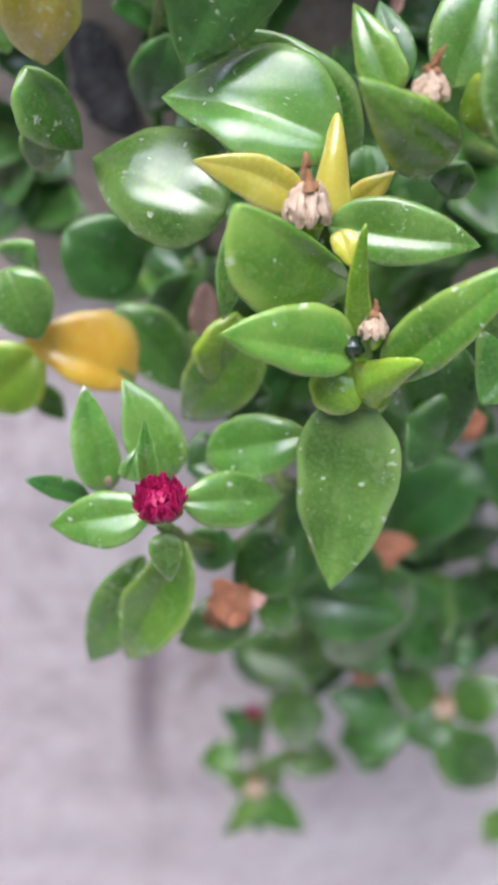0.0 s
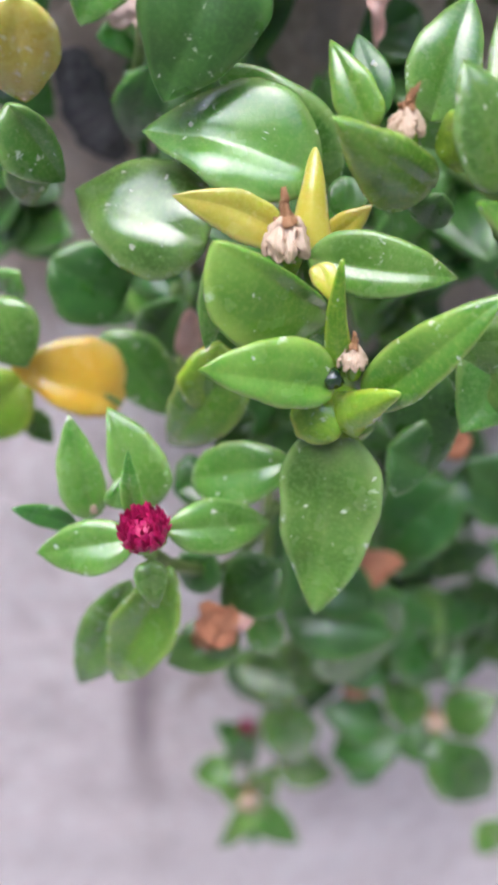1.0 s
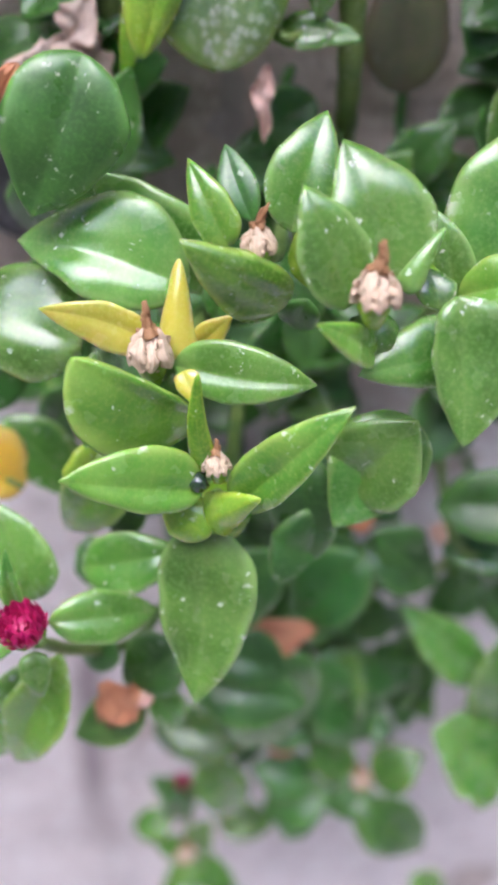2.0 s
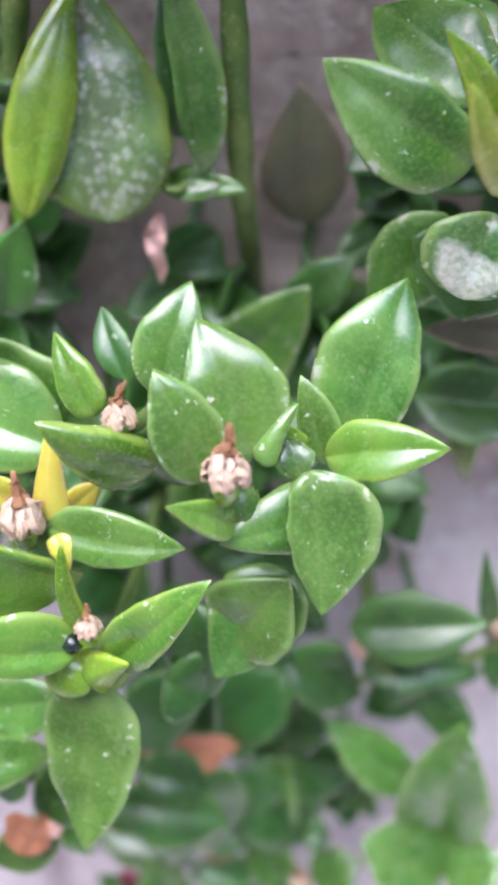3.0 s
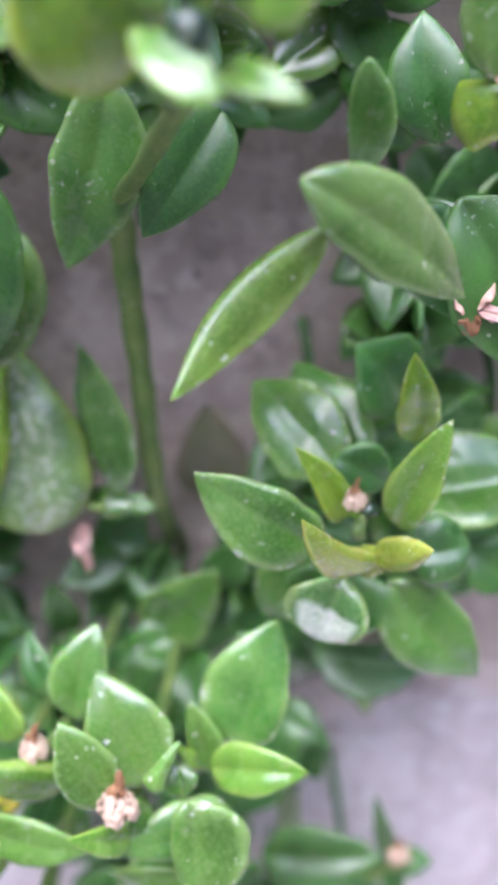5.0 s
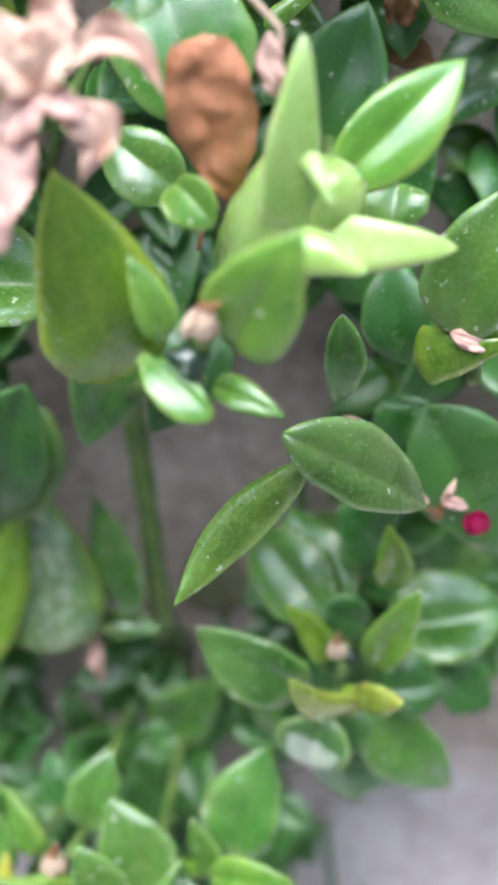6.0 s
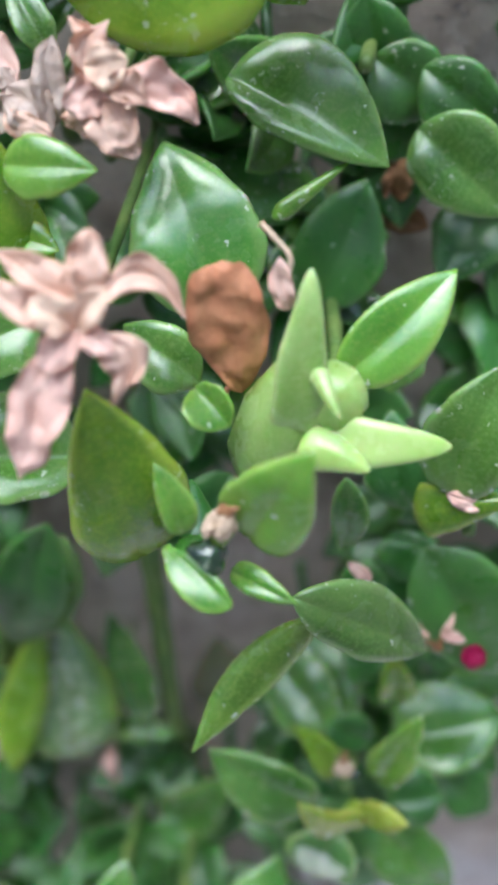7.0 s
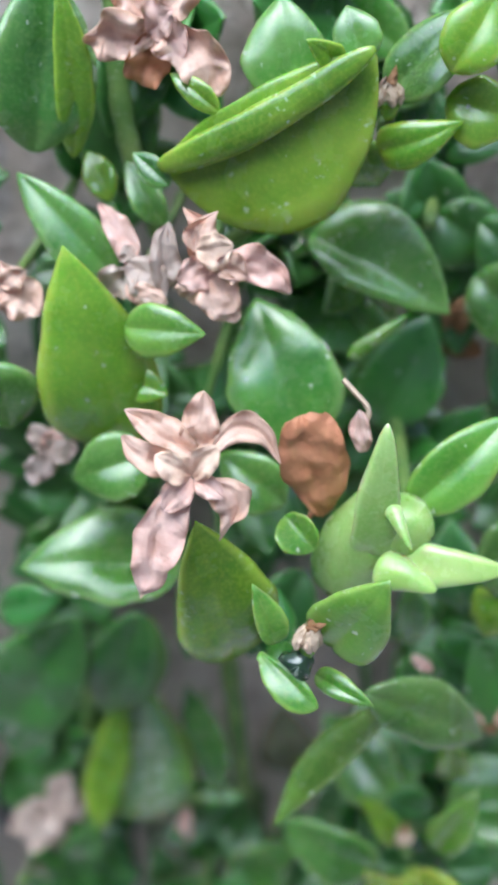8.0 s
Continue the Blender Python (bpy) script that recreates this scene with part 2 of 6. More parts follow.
GREEN = leaf_material("green_leaf", (0.056, 0.156, 0.020), (0.102, 0.243, 0.036), (0.25, 0.40, 0.12))
# darker, duller green: shade on inner and rear leaves put into the colour
DARK_SHADED = leaf_material("dark_shaded_leaf", (0.032, 0.108, 0.017), (0.056, 0.178, 0.028), (0.12, 0.27, 0.06), 0.8, rough=0.32, coat=0.2)
FRESH = leaf_material("fresh_green_leaf", (0.080, 0.200, 0.020), (0.135, 0.285, 0.036), (0.30, 0.44, 0.09), 0.9)
FADED = leaf_material("faded_leaf", (0.12, 0.13, 0.06), (0.19, 0.18, 0.10), (0.30, 0.24, 0.16), 0.4, 0.4)
BRIGHT = leaf_material("yellow_green_leaf", (0.115, 0.252, 0.014), (0.185, 0.348, 0.028), (0.40, 0.52, 0.06), 0.6)
PALE = leaf_material("pale_green_sepal", (0.33, 0.52, 0.12), (0.41, 0.60, 0.17), (0.54, 0.66, 0.28), 0.3, 0.24)
OLIVE = leaf_material("olive_yellow_sepal", (0.215, 0.32, 0.03), (0.31, 0.40, 0.05), (0.50, 0.52, 0.12), 0.4)
YELLOW = leaf_material("yellowing_sepal", (0.40, 0.38, 0.035), (0.50, 0.45, 0.06), (0.62, 0.55, 0.16), 0.6)
GOLD = leaf_material("yellow_dying_leaf", (0.45, 0.27, 0.015), (0.58, 0.37, 0.035), (0.64, 0.47, 0.14), 0.3)
WINDOW = leaf_material("silver_scarred_leaf", (0.05, 0.14, 0.03), (0.10, 0.22, 0.06), (0.30, 0.42, 0.14), 1.0, crust="window")
SCAR = leaf_material("white_crusted_leaf", (0.05, 0.14, 0.03), (0.10, 0.22, 0.06), (0.30, 0.42, 0.08), 1.0, crust=True)
TAN = dry_material("dry_petal", (0.68, 0.42, 0.31), (0.80, 0.57, 0.46), (0.42, 0.21, 0.11))
PINKTAN = dry_material("dry_pinkish_petal", (0.70, 0.42, 0.34), (0.82, 0.58, 0.50), (0.50, 0.24, 0.16))
CREAM = dry_material("pale_dry_petal", (0.80, 0.52, 0.38), (0.90, 0.70, 0.54), (0.58, 0.31, 0.19))
ASH = dry_material("grey_dry_petal", (0.46, 0.34, 0.28), (0.60, 0.49, 0.42), (0.32, 0.20, 0.14))
BROWN = dry_material("dead_brown_leaf", (0.54, 0.22, 0.11), (0.64, 0.30, 0.16), (0.38, 0.13, 0.06), 0.6)
STRAW = dry_material("straw_capsule", (0.52, 0.38, 0.26), (0.70, 0.55, 0.42), (0.26, 0.14, 0.07))
RUST = dry_material("rust_brown_style", (0.24, 0.11, 0.045), (0.38, 0.21, 0.10), (0.10, 0.04, 0.015))
PIT = leaf_material("dark_seed_chamber", (0.012, 0.03, 0.018), (0.03, 0.06, 0.035), (0.05, 0.09, 0.05), 0.5, 0.08)
STEM = stem_material()
PINK = petal_material()
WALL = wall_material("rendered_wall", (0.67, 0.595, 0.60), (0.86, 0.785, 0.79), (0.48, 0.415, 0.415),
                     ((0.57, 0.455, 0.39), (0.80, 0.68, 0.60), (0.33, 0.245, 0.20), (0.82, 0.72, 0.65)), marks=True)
JOINT = wall_material("joint_mortar", (0.44, 0.37, 0.34), (0.58, 0.51, 0.48), (0.34, 0.28, 0.26))
STONE = wall_material("dark_stone", (0.05, 0.05, 0.06), (0.10, 0.10, 0.12), (0.03, 0.03, 0.035))
GREY = wall_material("grey_render", (0.26, 0.25, 0.24), (0.34, 0.33, 0.32), (0.20, 0.19, 0.18))


# ---- builders ----
def part(name, mesh, material, parent, label=""):
    """Links a mesh as one object under a thing; mesh data carry their own place."""
    mesh.materials.append(material)
    ob = new(name, mesh)
    ob.parent = parent
    if label:
        ob["label"] = label
    return ob


def thing(name, at, label, category, group="", kind=""):
    ob = new(name)
    ob.empty_display_size = 0.01
    ob.location = at
    ob["at"] = at
    return tagged(ob, label, category, group, kind)


def grid_mesh(name, rings, uvs, closed_ends=True):
    """A skin over rings of points of equal count, each ring closed, with a UV per point."""
    count = len(rings[0])
    verts = [p for r in rings for p in r]
    flat = [p for r in uvs for p in r]
    faces = []
    for i in range(len(rings) - 1):
        for j in range(count):
            k = (j + 1) % count
            faces.append((i * count + j, i * count + k, (i + 1) * count + k, (i + 1) * count + j))
    if closed_ends:
        faces.append(tuple(range(count))[::-1])
        faces.append(tuple((len(rings) - 1) * count + j for j in range(count)))
    me = bpy.data.meshes.new(name)
    me.from_pydata(verts, [], faces)
    lay = me.uv_layers.new(name="uv")
    for loop in me.loops:
        lay.data[loop.index].uv = flat[loop.vertex_index]
    me.shade_smooth()
    return me


SHAPES = {"ovate": (0.66, 0.92), "heart": (0.54, 0.90), "sepal": (0.36, 0.98), "lance": (0.66, 0.74), "round": (0.60, 0.55), "spur": (0.3, 1.0),
          "delta": (0.42, 0.95), "obov": (0.80, 0.55), "obov2": (0.34, 0.72), "flare": (0.14, 0.62), "broad": (0.55, 0.70), "roll": (0.30, 0.42)}
rnd = random.Random(7)


def leaf(parent, base, tip, width, face, cup=0.25, curl=0.08, material=None, shape="ovate", thick=0.0026, name="leaf", crinkle=0.0, label="", bow=0.0, lop=None):
    """One fleshy leaf from base to tip; face is the side it shows, cup lifts the margins towards it, curl arches the
    midrib towards it,
    bow bends the whole blade sideways, lop makes one half wider than the other."""
    b, t, f = Vector(base), Vector(tip), Vector(face)
    a = (t - b)
    length = a.length
    a.normalize()
    f = (f - a * f.dot(a)).normalized()
    s = a.cross(f)
    turn = Matrix((s, a, f)).transposed().to_4x4()
    p, q = SHAPES[shape]
    peak = p / (p + q)
    norm = peak ** p * (1 - peak) ** q
    half = width / 2
    rows, cols = (26, 13) if crinkle == 0 else (26, 12)
    if name == "petal":
        rows, cols = 10, 4
    side, ph = rnd.uniform(-0.06, 0.06), rnd.uniform(0, 60)
    own, tw = rnd.uniform(-0.10, 0.10), rnd.uniform(-0.22, 0.22)
    if lop is None:
        lop = own
    else:
        side, tw = side * 0.3, tw * 0.5
    rings, uvs = [], []
    blunt = 0.42 if thick > 0.0035 else 0.62
    if shape == "spur":
        blunt, cup = 0.9, 0.0
    thick = min(max(thick, 0.006), width * 0.55) if shape == "spur" else min(thick, width * (0.8 if shape in ("flare", "roll") else 0.34 if shape in ("sepal", "delta", "flare", "roll") or thick > 0.005 else 0.2))
    for i in range(rows + 1):
        u = i / rows
        u = u * u * (3 - 2 * u) * 0.45 + u * 0.55
        ue = min(max(u, 0.004), 0.9965)
        w = half * (ue ** p * (1 - ue) ** q) / norm
        w = max(w, half * (0.38 if crinkle == 0 else 0.16) * max(0.0, 1 - u * 2.2) * min(1.0, u / 0.05) ** 0.5, half * 0.012)
        if shape == "spur":
            w = half * (0.56 * (1 - ue) + 0.46 * (1 - ue) ** 0.36) * min(1.0, ue / 0.14) ** 0.5
        th = thick * (0.35 + 0.65 * min(1.0, w / half * 1.25))
        th = min(th, w * 1.6)
        mid_x = (side * 0.9 + bow) * length * math.sin(math.pi * u)
        mid_z = curl * length * 4 * u * (1 - u)
        ct, st = math.cos(tw * (u - 0.35)), math.sin(tw * (u - 0.35))
        ring, uv = [], []
        for j in range(2 * cols):
            ang = math.pi * j / cols
            v = math.cos(ang)
            v = math.copysign(abs(v) ** 1.35, v)
            up = math.sin(ang)
            sgn = 1 if up >= 0 else -1
            nick = noise.noise(Vector((u * 5.5 + ph, 3.0 if v > 0 else -3.0, ph)))
            ww = w * (1 + lop * v + 0.09 * nick * abs(v))
            z = cup * ww * (abs(v) ** 1.25) * (1.2 - 0.5 * u) + 0.5 * th * sgn * abs(up) ** blunt
            if up > 0 and shape not in ("spur", "flare", "roll", "broad"):
                z -= 0.16 * th * math.exp(-(v / 0.12) ** 2) * (1 - u)
                z += 0.10 * half * math.sin(math.pi * abs(v) ** 0.8) * w / half * (1.1 - 0.6 * u)
            z += 0.05 * half * math.sin(5.5 * u + ph) * v
            x = ww * v
            y = u * length
            z += (0.06 if shape in ("spur", "flare", "roll", "broad") else 0.12) * half * noise.noise(Vector((x * 95 + ph, y * 75, ph * 0.7))) * min(1.0, 2 * w / half)
            if crinkle:
                z += crinkle * 0.9 * half * abs(v) ** 3 * math.sin(15 * u + ph + (0 if v > 0 else 2.1)) * min(1.0, w / half + 0.3)
                c = Vector((x * 300 + ph, y * 210, ph * 3))
                d = noise.noise(c) + 0.7 * noise.noise(c * 2.1)
                z += crinkle * half * d
                x += crinkle * 0.9 * half * noise.noise(c * 0.8 + Vector((9, 2, 1)))
                y += crinkle * 0.7 * half * noise.noise(c + Vector((1, 7, 4)))
            ring.append((mid_x + x * ct - z * st, y, mid_z + x * st + z * ct))
            uv.append((0.5 + 0.5 * v, u))
        rings.append(ring)
        uvs.append(uv)
    me = grid_mesh(name, rings, uvs)
    ob = part(name, me, material or GREEN, parent, label)
    ob.matrix_basis = Matrix.Translation(b - Vector(parent["at"])) @ turn
    return ob


def smooth_line(points, steps=6):
    """Catmull-Rom through the points."""
    pts = [Vector(p) for p in points]
    pts = [pts[0] * 2 - pts[1]] + pts + [pts[-1] * 2 - pts[-2]]
    out = []
    for i in range(1, len(pts) - 2):
        p0, p1, p2, p3 = pts[i - 1:i + 3]
        for k in range(steps):
            t = k / steps
            out.append(0.5 * ((2 * p1) + (p2 - p0) * t + (2 * p0 - 5 * p1 + 4 * p2 - p3) * t * t + (3 * p1 - p0 - 3 * p2 + p3) * t ** 3))
    out.append(pts[-2])
    return out


def stem(parent, points, r0=0.0022, r1=0.0016, material=None, name="stem", label=""):
    line = smooth_line(points)
    at = Vector(parent["at"])
    rings, uvs = [], []
    n = len(line)
    for i, p in enumerate(line):
        d = (line[min(i + 1, n - 1)] - line[max(i - 1, 0)]).normalized()
        s = d.cross(Vector((0.13, 0.91, 0.39))).normalized()
        k = d.cross(s)
        u = i / (n - 1)
        r = (r0 + (r1 - r0) * u) * (1 + 0.10 * math.sin(i * 2.1 + p.x * 300))
        rings.append([tuple(p - at + (s * math.cos(g) + k * math.sin(g)) * r) for g in (math.tau * j / 10 for j in range(10))])
        uvs.append([(j / 10, u) for j in range(10)])
    return part(name, grid_mesh(name, rings, uvs), material or STEM, parent, label)


def lathe(parent, name, at, axis, profile, material, label="", lump=0.08, sides=16):
    """A lumpy body of revolution along axis; profile: (height, radius) pairs."""
    z = Vector(axis).normalized()
    x = z.orthogonal().normalized()
    y = z.cross(x)
    o = Vector(at) - Vector(parent["at"])
    ph = rnd.uniform(0, 9)
    rings, uvs = [], []
    for i, (h, r) in enumerate(profile):
        ring = []
        for j in range(sides):
            g = math.tau * j / sides
            rough = lump * 2 * noise.noise(Vector((math.cos(g) * 1.6 + ph, math.sin(g) * 1.6, i * 0.5 + ph)))
            if lump > 0.15:
                rough += lump * 1.3 * noise.noise(Vector((math.cos(g) * 4.5 + ph, math.sin(g) * 4.5, i * 1.1 + ph)))
            rr = r * (1 + rough)
            ring.append(tuple(o + z * h + (x * math.cos(g) + y * math.sin(g)) * rr))
        rings.append(ring)
        uvs.append([(j / sides, i / len(profile)) for j in range(sides)])
    return part(name, grid_mesh(name, rings, uvs), material, parent, label)


def capsule(parent, at, axis, r, tip=(0, 0, 1), dry=True, stub=1.0):
    """Spent flower: a green cup, a straw-coloured wrinkled crown and the brown withered style on it."""
    z = Vector(axis).normalized()
    at = Vector(at)
    lathe(parent, "seed_cup", at - z * r * 1.5, z, [(r * 0.3, r * 0.3), (r * 0.6, r * 0.45), (r * 1.0, r * 0.6), (r * 1.25, r * 0.66), (r * 1.5, r * 0.6)], BRIGHT if dry else PALE)
    if dry:
        d = (Vector(tip).normalized() + z * 0.7).normalized()
        crown = husk(parent, "dry_crown", at - z * r * 0.1, z, d, [(-0.4, 0.66), (0, 0.84), (0.3, 0.92), (0.6, 0.86), (0.82, 0.72), (0.98, 0.50), (1.06, 0.28), (1.1, 0.10)],
             r * 0.72, STRAW, 0.38, "withered straw-coloured cone")
        k = 0.55 + 0.3 * min(stub, 1.9)
        crown["at"] = parent["at"]
        husk(crown, "withered_style", at - z * r * 0.1 + z * r * 0.88 + d * r * 0.10, d, (d + Vector((rnd.uniform(-0.3, 0.3), 0, 0.1))).normalized(),
             [(0, 0.46), (0.25 * k, 0.34), (0.5 * k, 0.24), (0.65 * k, 0.22), (0.9 * k, 0.20), (1.1 * k, 0.17), (1.4 * k, 0.07)], r * 0.8, RUST, 0.62)
        x = z.orthogonal().normalized()
        y = z.cross(x)
        # shrivelled flaps folded up round the cone, in two rings
        for count, foot, head, rise, wide in ((8, 0.88, 0.52, 0.75, 0.72), (6, 0.62, 0.22, 1.05, 0.60)):
            for k in range(count):
                g = math.tau * k / count + rnd.uniform(-0.3, 0.3)
                out = x * math.cos(g) + y * math.sin(g)
                b = at + out * r * foot - z * r * 0.35
                t = at + out * r * (head + rnd.uniform(-0.15, 0.2)) + z * r * (rise + rnd.uniform(-0.2, 0.2))
                leaf(crown, b, t, r * wide * rnd.uniform(0.8, 1.2), out, -0.4, 0.12, STRAW, "round", 0.0005, "dry_flap", 0.35)


def husk(parent, name, at, axis, lean, profile, r, material, crumple, label=""):
    """A crumpled papery cone that bends from axis to lean; profile: (height, radius) in units of r."""
    z0, z1 = Vector(axis).normalized(), Vector(lean).normalized()
    p = Vector(at) - Vector(parent["at"])
    ph = rnd.uniform(0, 40)
    fine = []
    for (h0, r0), (h1, r1) in zip(profile, profile[1:]):
        fine += [(h0 + (h1 - h0) * k / 3, r0 + (r1 - r0) * k / 3) for k in range(3)]
    fine.append(profile[-1])
    rings, uvs, last = [], [], 0.0
    for h, rad in fine:
        u = h / profile[-1][0]
        z = (z0 * (1 - u) + z1 * u).normalized()
        p = p + z * (h - last) * r
        last = h
        x = z.orthogonal().normalized()
        y = z.cross(x)
        ring = []
        for j in range(22):
            g = math.tau * j / 22
            o = x * math.cos(g) + y * math.sin(g)
            c = Vector((o.x * rad, o.y * rad, o.z * rad + h)) * 2.6 + Vector((ph, ph, 0))
            k = 1 + crumple * (1.1 * noise.noise(c) + 1.0 * noise.noise(c * 2.3) + 0.5 * abs(noise.noise(c * 5)))
            ring.append(tuple(p + o * rad * r * k + z * r * crumple * 0.5 * noise.noise(c * 1.7 + Vector((5, 1, 3)))))
        rings.append(ring)
        uvs.append([(j / 22, u) for j in range(22)])
    return part(name, grid_mesh(name, rings, uvs), material, parent, label)


def chip(parent, a, b, r):
    """A flat, split and pitted stone splinter from a to b."""
    a, b = Vector(a), Vector(b)
    y = (b - a).normalized()
    z = Vector((0, -1, 0.2))
    z = (z - y * z.dot(y)).normalized()
    bm = bmesh.new()
    bmesh.ops.create_icosphere(bm, subdivisions=4, radius=1.0)
    for v in bm.verts:
        c = v.co.copy()
        k = 1 + 0.45 * noise.noise(c * 1.4 + Vector((3, 1, 0))) + 0.28 * noise.noise(c * 3.3) + 0.14 * noise.noise(c * 8)
        v.co = Vector((c.x * r * k + 0.4 * r * (1 - c.y * c.y), c.y * (b - a).length * 0.5 * (0.8 + 0.2 * k), c.z * r * 0.5 * k))
    me = bpy.data.meshes.new("chip")
    bm.to_mesh(me)
    bm.free()
    me.shade_smooth()
    ob = part("chip", me, STONE, parent)
    ob.matrix_basis = Matrix.Translation((a + b) / 2 - Vector(parent["at"])) @ Matrix((y.cross(z), y, z)).transposed().to_4x4()


def flower(parent, at, axis, r):
    """A half-open crimson flower: rings of many narrow upright petals."""
    z = Vector(axis).normalized()
    x = z.orthogonal().normalized()
    y = z.cross(x)
    at = Vector(at)
    head = lathe(parent, "flower_head", at - z * r * 0.9, z, [(0, r * 0.4), (r * 0.5, r * 0.8), (r * 0.95, r * 0.82), (r * 1.0, r * 0.5)], BRIGHT, "half-open crimson flower head")
    head["at"] = parent["at"]
    lathe(head, "flower_core", at - z * r * 0.3, z, [(0, r * 0.6), (r * 0.4, r * 0.78), (r * 0.75, r * 0.66), (r * 0.95, r * 0.3)], PINK, lump=0.1)
    for ring, (count, tilt, rad) in enumerate(((34, 0.75, 0.80), (32, 0.55, 0.72), (28, 0.35, 0.58), (22, 0.2, 0.42), (14, 0.0, 0.24))):
        for k in range(count):
            g = math.tau * (k + 0.5 * ring) / count + rnd.uniform(-0.12, 0.12)
            out = x * math.cos(g) + y * math.sin(g)
            b = at + out * r * rad * 0.8 - z * r * 0.25
            lean = tilt + rnd.uniform(-0.3, 0.25)
            t = b + (z * math.cos(lean) + out * math.sin(lean) * 0.5) * r * rnd.uniform(0.95, 1.35)
            leaf(head, b, t, r * rnd.uniform(0.26, 0.34), out + z * 0.3, 0.3, rnd.uniform(-0.05, 0.18), PINK, "lance", 0.0004, "petal")


def flower_heart(parent, at, axis, r):
    """The shrunken seed heart of a withered flower."""
    lathe(parent, "heart", Vector(at) - Vector(axis).normalized() * r, axis, [(0, r * 0.5), (r * 0.6, r * 0.75), (r * 0.9, r * 0.3)], STRAW, lump=0.25)



# ---- the wall ----
def wall_blocks():
    """Rendered block wall: blocks proud of dark recessed joints."""
    wall = thing("wall_north", (0, 0.262, 0), "old warm grey cement-rendered block wall", "wall", kind="structure")
    core = bmesh.new()
    bmesh.ops.create_cube(core, size=1.0, matrix=Matrix.LocRotScale((0.05, 0.0520, 1.1), None, (3.2, 0.10, 2.2)))
    me = bpy.data.meshes.new("mortar")
    core.to_mesh(me)
    core.free()
    part("mortar", me, JOINT, wall, "dark recessed mortar")
    bw, bh, gap = 0.29, 0.13, 0.0003
    for row in range(17):
        for col in range(-6, 7):
            x0 = col * bw + (0.0 if row % 2 else 0.5 * bw) - 0.188
            z0 = row * bh - 0.009
            if abs(x0 + bw / 2) > 1.5:
                continue
            near = -0.5 < x0 < 0.5 and 0.5 < z0 < 1.6
            nx, nz = (40, 20) if near else (4, 3)
            bm = bmesh.new()
            ph = Vector((x0, 0.3, z0)) * 22
            rows = []
            for k in range(nz + 1):
                line = []
                for j in range(nx + 1):
                    u, v = j / nx, k / nz
                    edge = min(min(u, 1 - u) * bw, min(v, 1 - v) * bh)
                    back = 0.0001 * max(0.0, 1 - edge / 0.005) ** 1.5
                    p = Vector((u * (bw - gap), 0, v * (bh - gap)))
                    bump = 0.0035 * noise.noise(p * 22 + ph) + 0.0015 * noise.noise(p * 90 + ph * (90 / 22))
                    line.append(bm.verts.new((x0 + p.x, back + bump, z0 + p.z)))
                rows.append(line)
            for k in range(nz):
                for j in range(nx):
                    bm.faces.new((rows[k][j], rows[k][j + 1], rows[k + 1][j + 1], rows[k + 1][j]))
            rim = [e for e in bm.edges if e.is_boundary]
            for e in rim:
                e.smooth = False
            ext = bmesh.ops.extrude_edge_only(bm, edges=rim)
            for vtx in (g for g in ext["geom"] if isinstance(g, bmesh.types.BMVert)):
                vtx.co.y = 0.02
            me = bpy.data.meshes.new("block")
            bm.to_mesh(me)
            bm.free()
            me.shade_smooth()
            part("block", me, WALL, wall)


def plain_wall(name, at, size, label):
    bm = bmesh.new()
    bmesh.ops.create_cube(bm, size=1.0, matrix=Matrix.LocRotScale(at, None, size))
    me = bpy.data.meshes.new(name)
    bm.to_mesh(me)
    bm.free()
    me.materials.append(GREY)
    tagged(new(name, me), label, "wall", kind="structure")


def understory(at, count, spread, seed):
    """A shaded inner shoot: a stem on the wall with leaves turned every way, coloured dark for the shade."""
    r = random.Random(seed)
    s = thing("inner_shoot", at, "inner shoot against the wall, leaves coloured dark for shade", "plant", "inner shoots")
    a = Vector(at)
    line = [a + Vector((r.uniform(-0.2, 0.2) * spread, 0.01, -spread)), a + Vector((0, 0.006, 0)),
            Vector((a.x + r.uniform(-0.2, 0.2) * spread, a.y + 0.012, a.z + spread)), Vector((a.x, 0.264, a.z + spread * 1.4))]
    stem(s, line, 0.0012, 0.0016, DARK_SHADED)
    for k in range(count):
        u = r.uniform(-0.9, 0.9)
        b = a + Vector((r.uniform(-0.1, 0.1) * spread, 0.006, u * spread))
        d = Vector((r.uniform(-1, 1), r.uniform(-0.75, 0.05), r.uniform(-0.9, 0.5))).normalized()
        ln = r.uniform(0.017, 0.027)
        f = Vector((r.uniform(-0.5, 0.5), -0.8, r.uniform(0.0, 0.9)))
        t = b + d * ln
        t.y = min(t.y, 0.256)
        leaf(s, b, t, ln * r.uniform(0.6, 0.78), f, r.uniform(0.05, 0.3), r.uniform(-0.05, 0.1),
             r.choice((DARK_SHADED, DARK_SHADED, DARK_SHADED, DARK_SHADED, DARK_SHADED, DARK_SHADED, GREEN)), r.choice(("ovate", "heart")))


def ground():
    bm = bmesh.new()
    bmesh.ops.create_grid(bm, x_segments=8, y_segments=8, size=200)
    me = bpy.data.meshes.new("ground")
    bm.to_mesh(me)
    bm.free()
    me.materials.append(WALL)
    tagged(new("ground", me), "grey cement paving at the foot of the wall", "ground", kind="structure")


wall_blocks()
ground()
# unseen walls, added and sized so that light comes mostly from above
plain_wall("wall_south", (0.05, -1.35, 1.45), (3.2, 0.2, 2.9), "plain grey wall, added unseen to hold back low skylight")
plain_wall("wall_east", (1.7, -0.55, 1.6), (0.1, 1.7, 3.2), "plain grey side wall, added unseen to close the place")
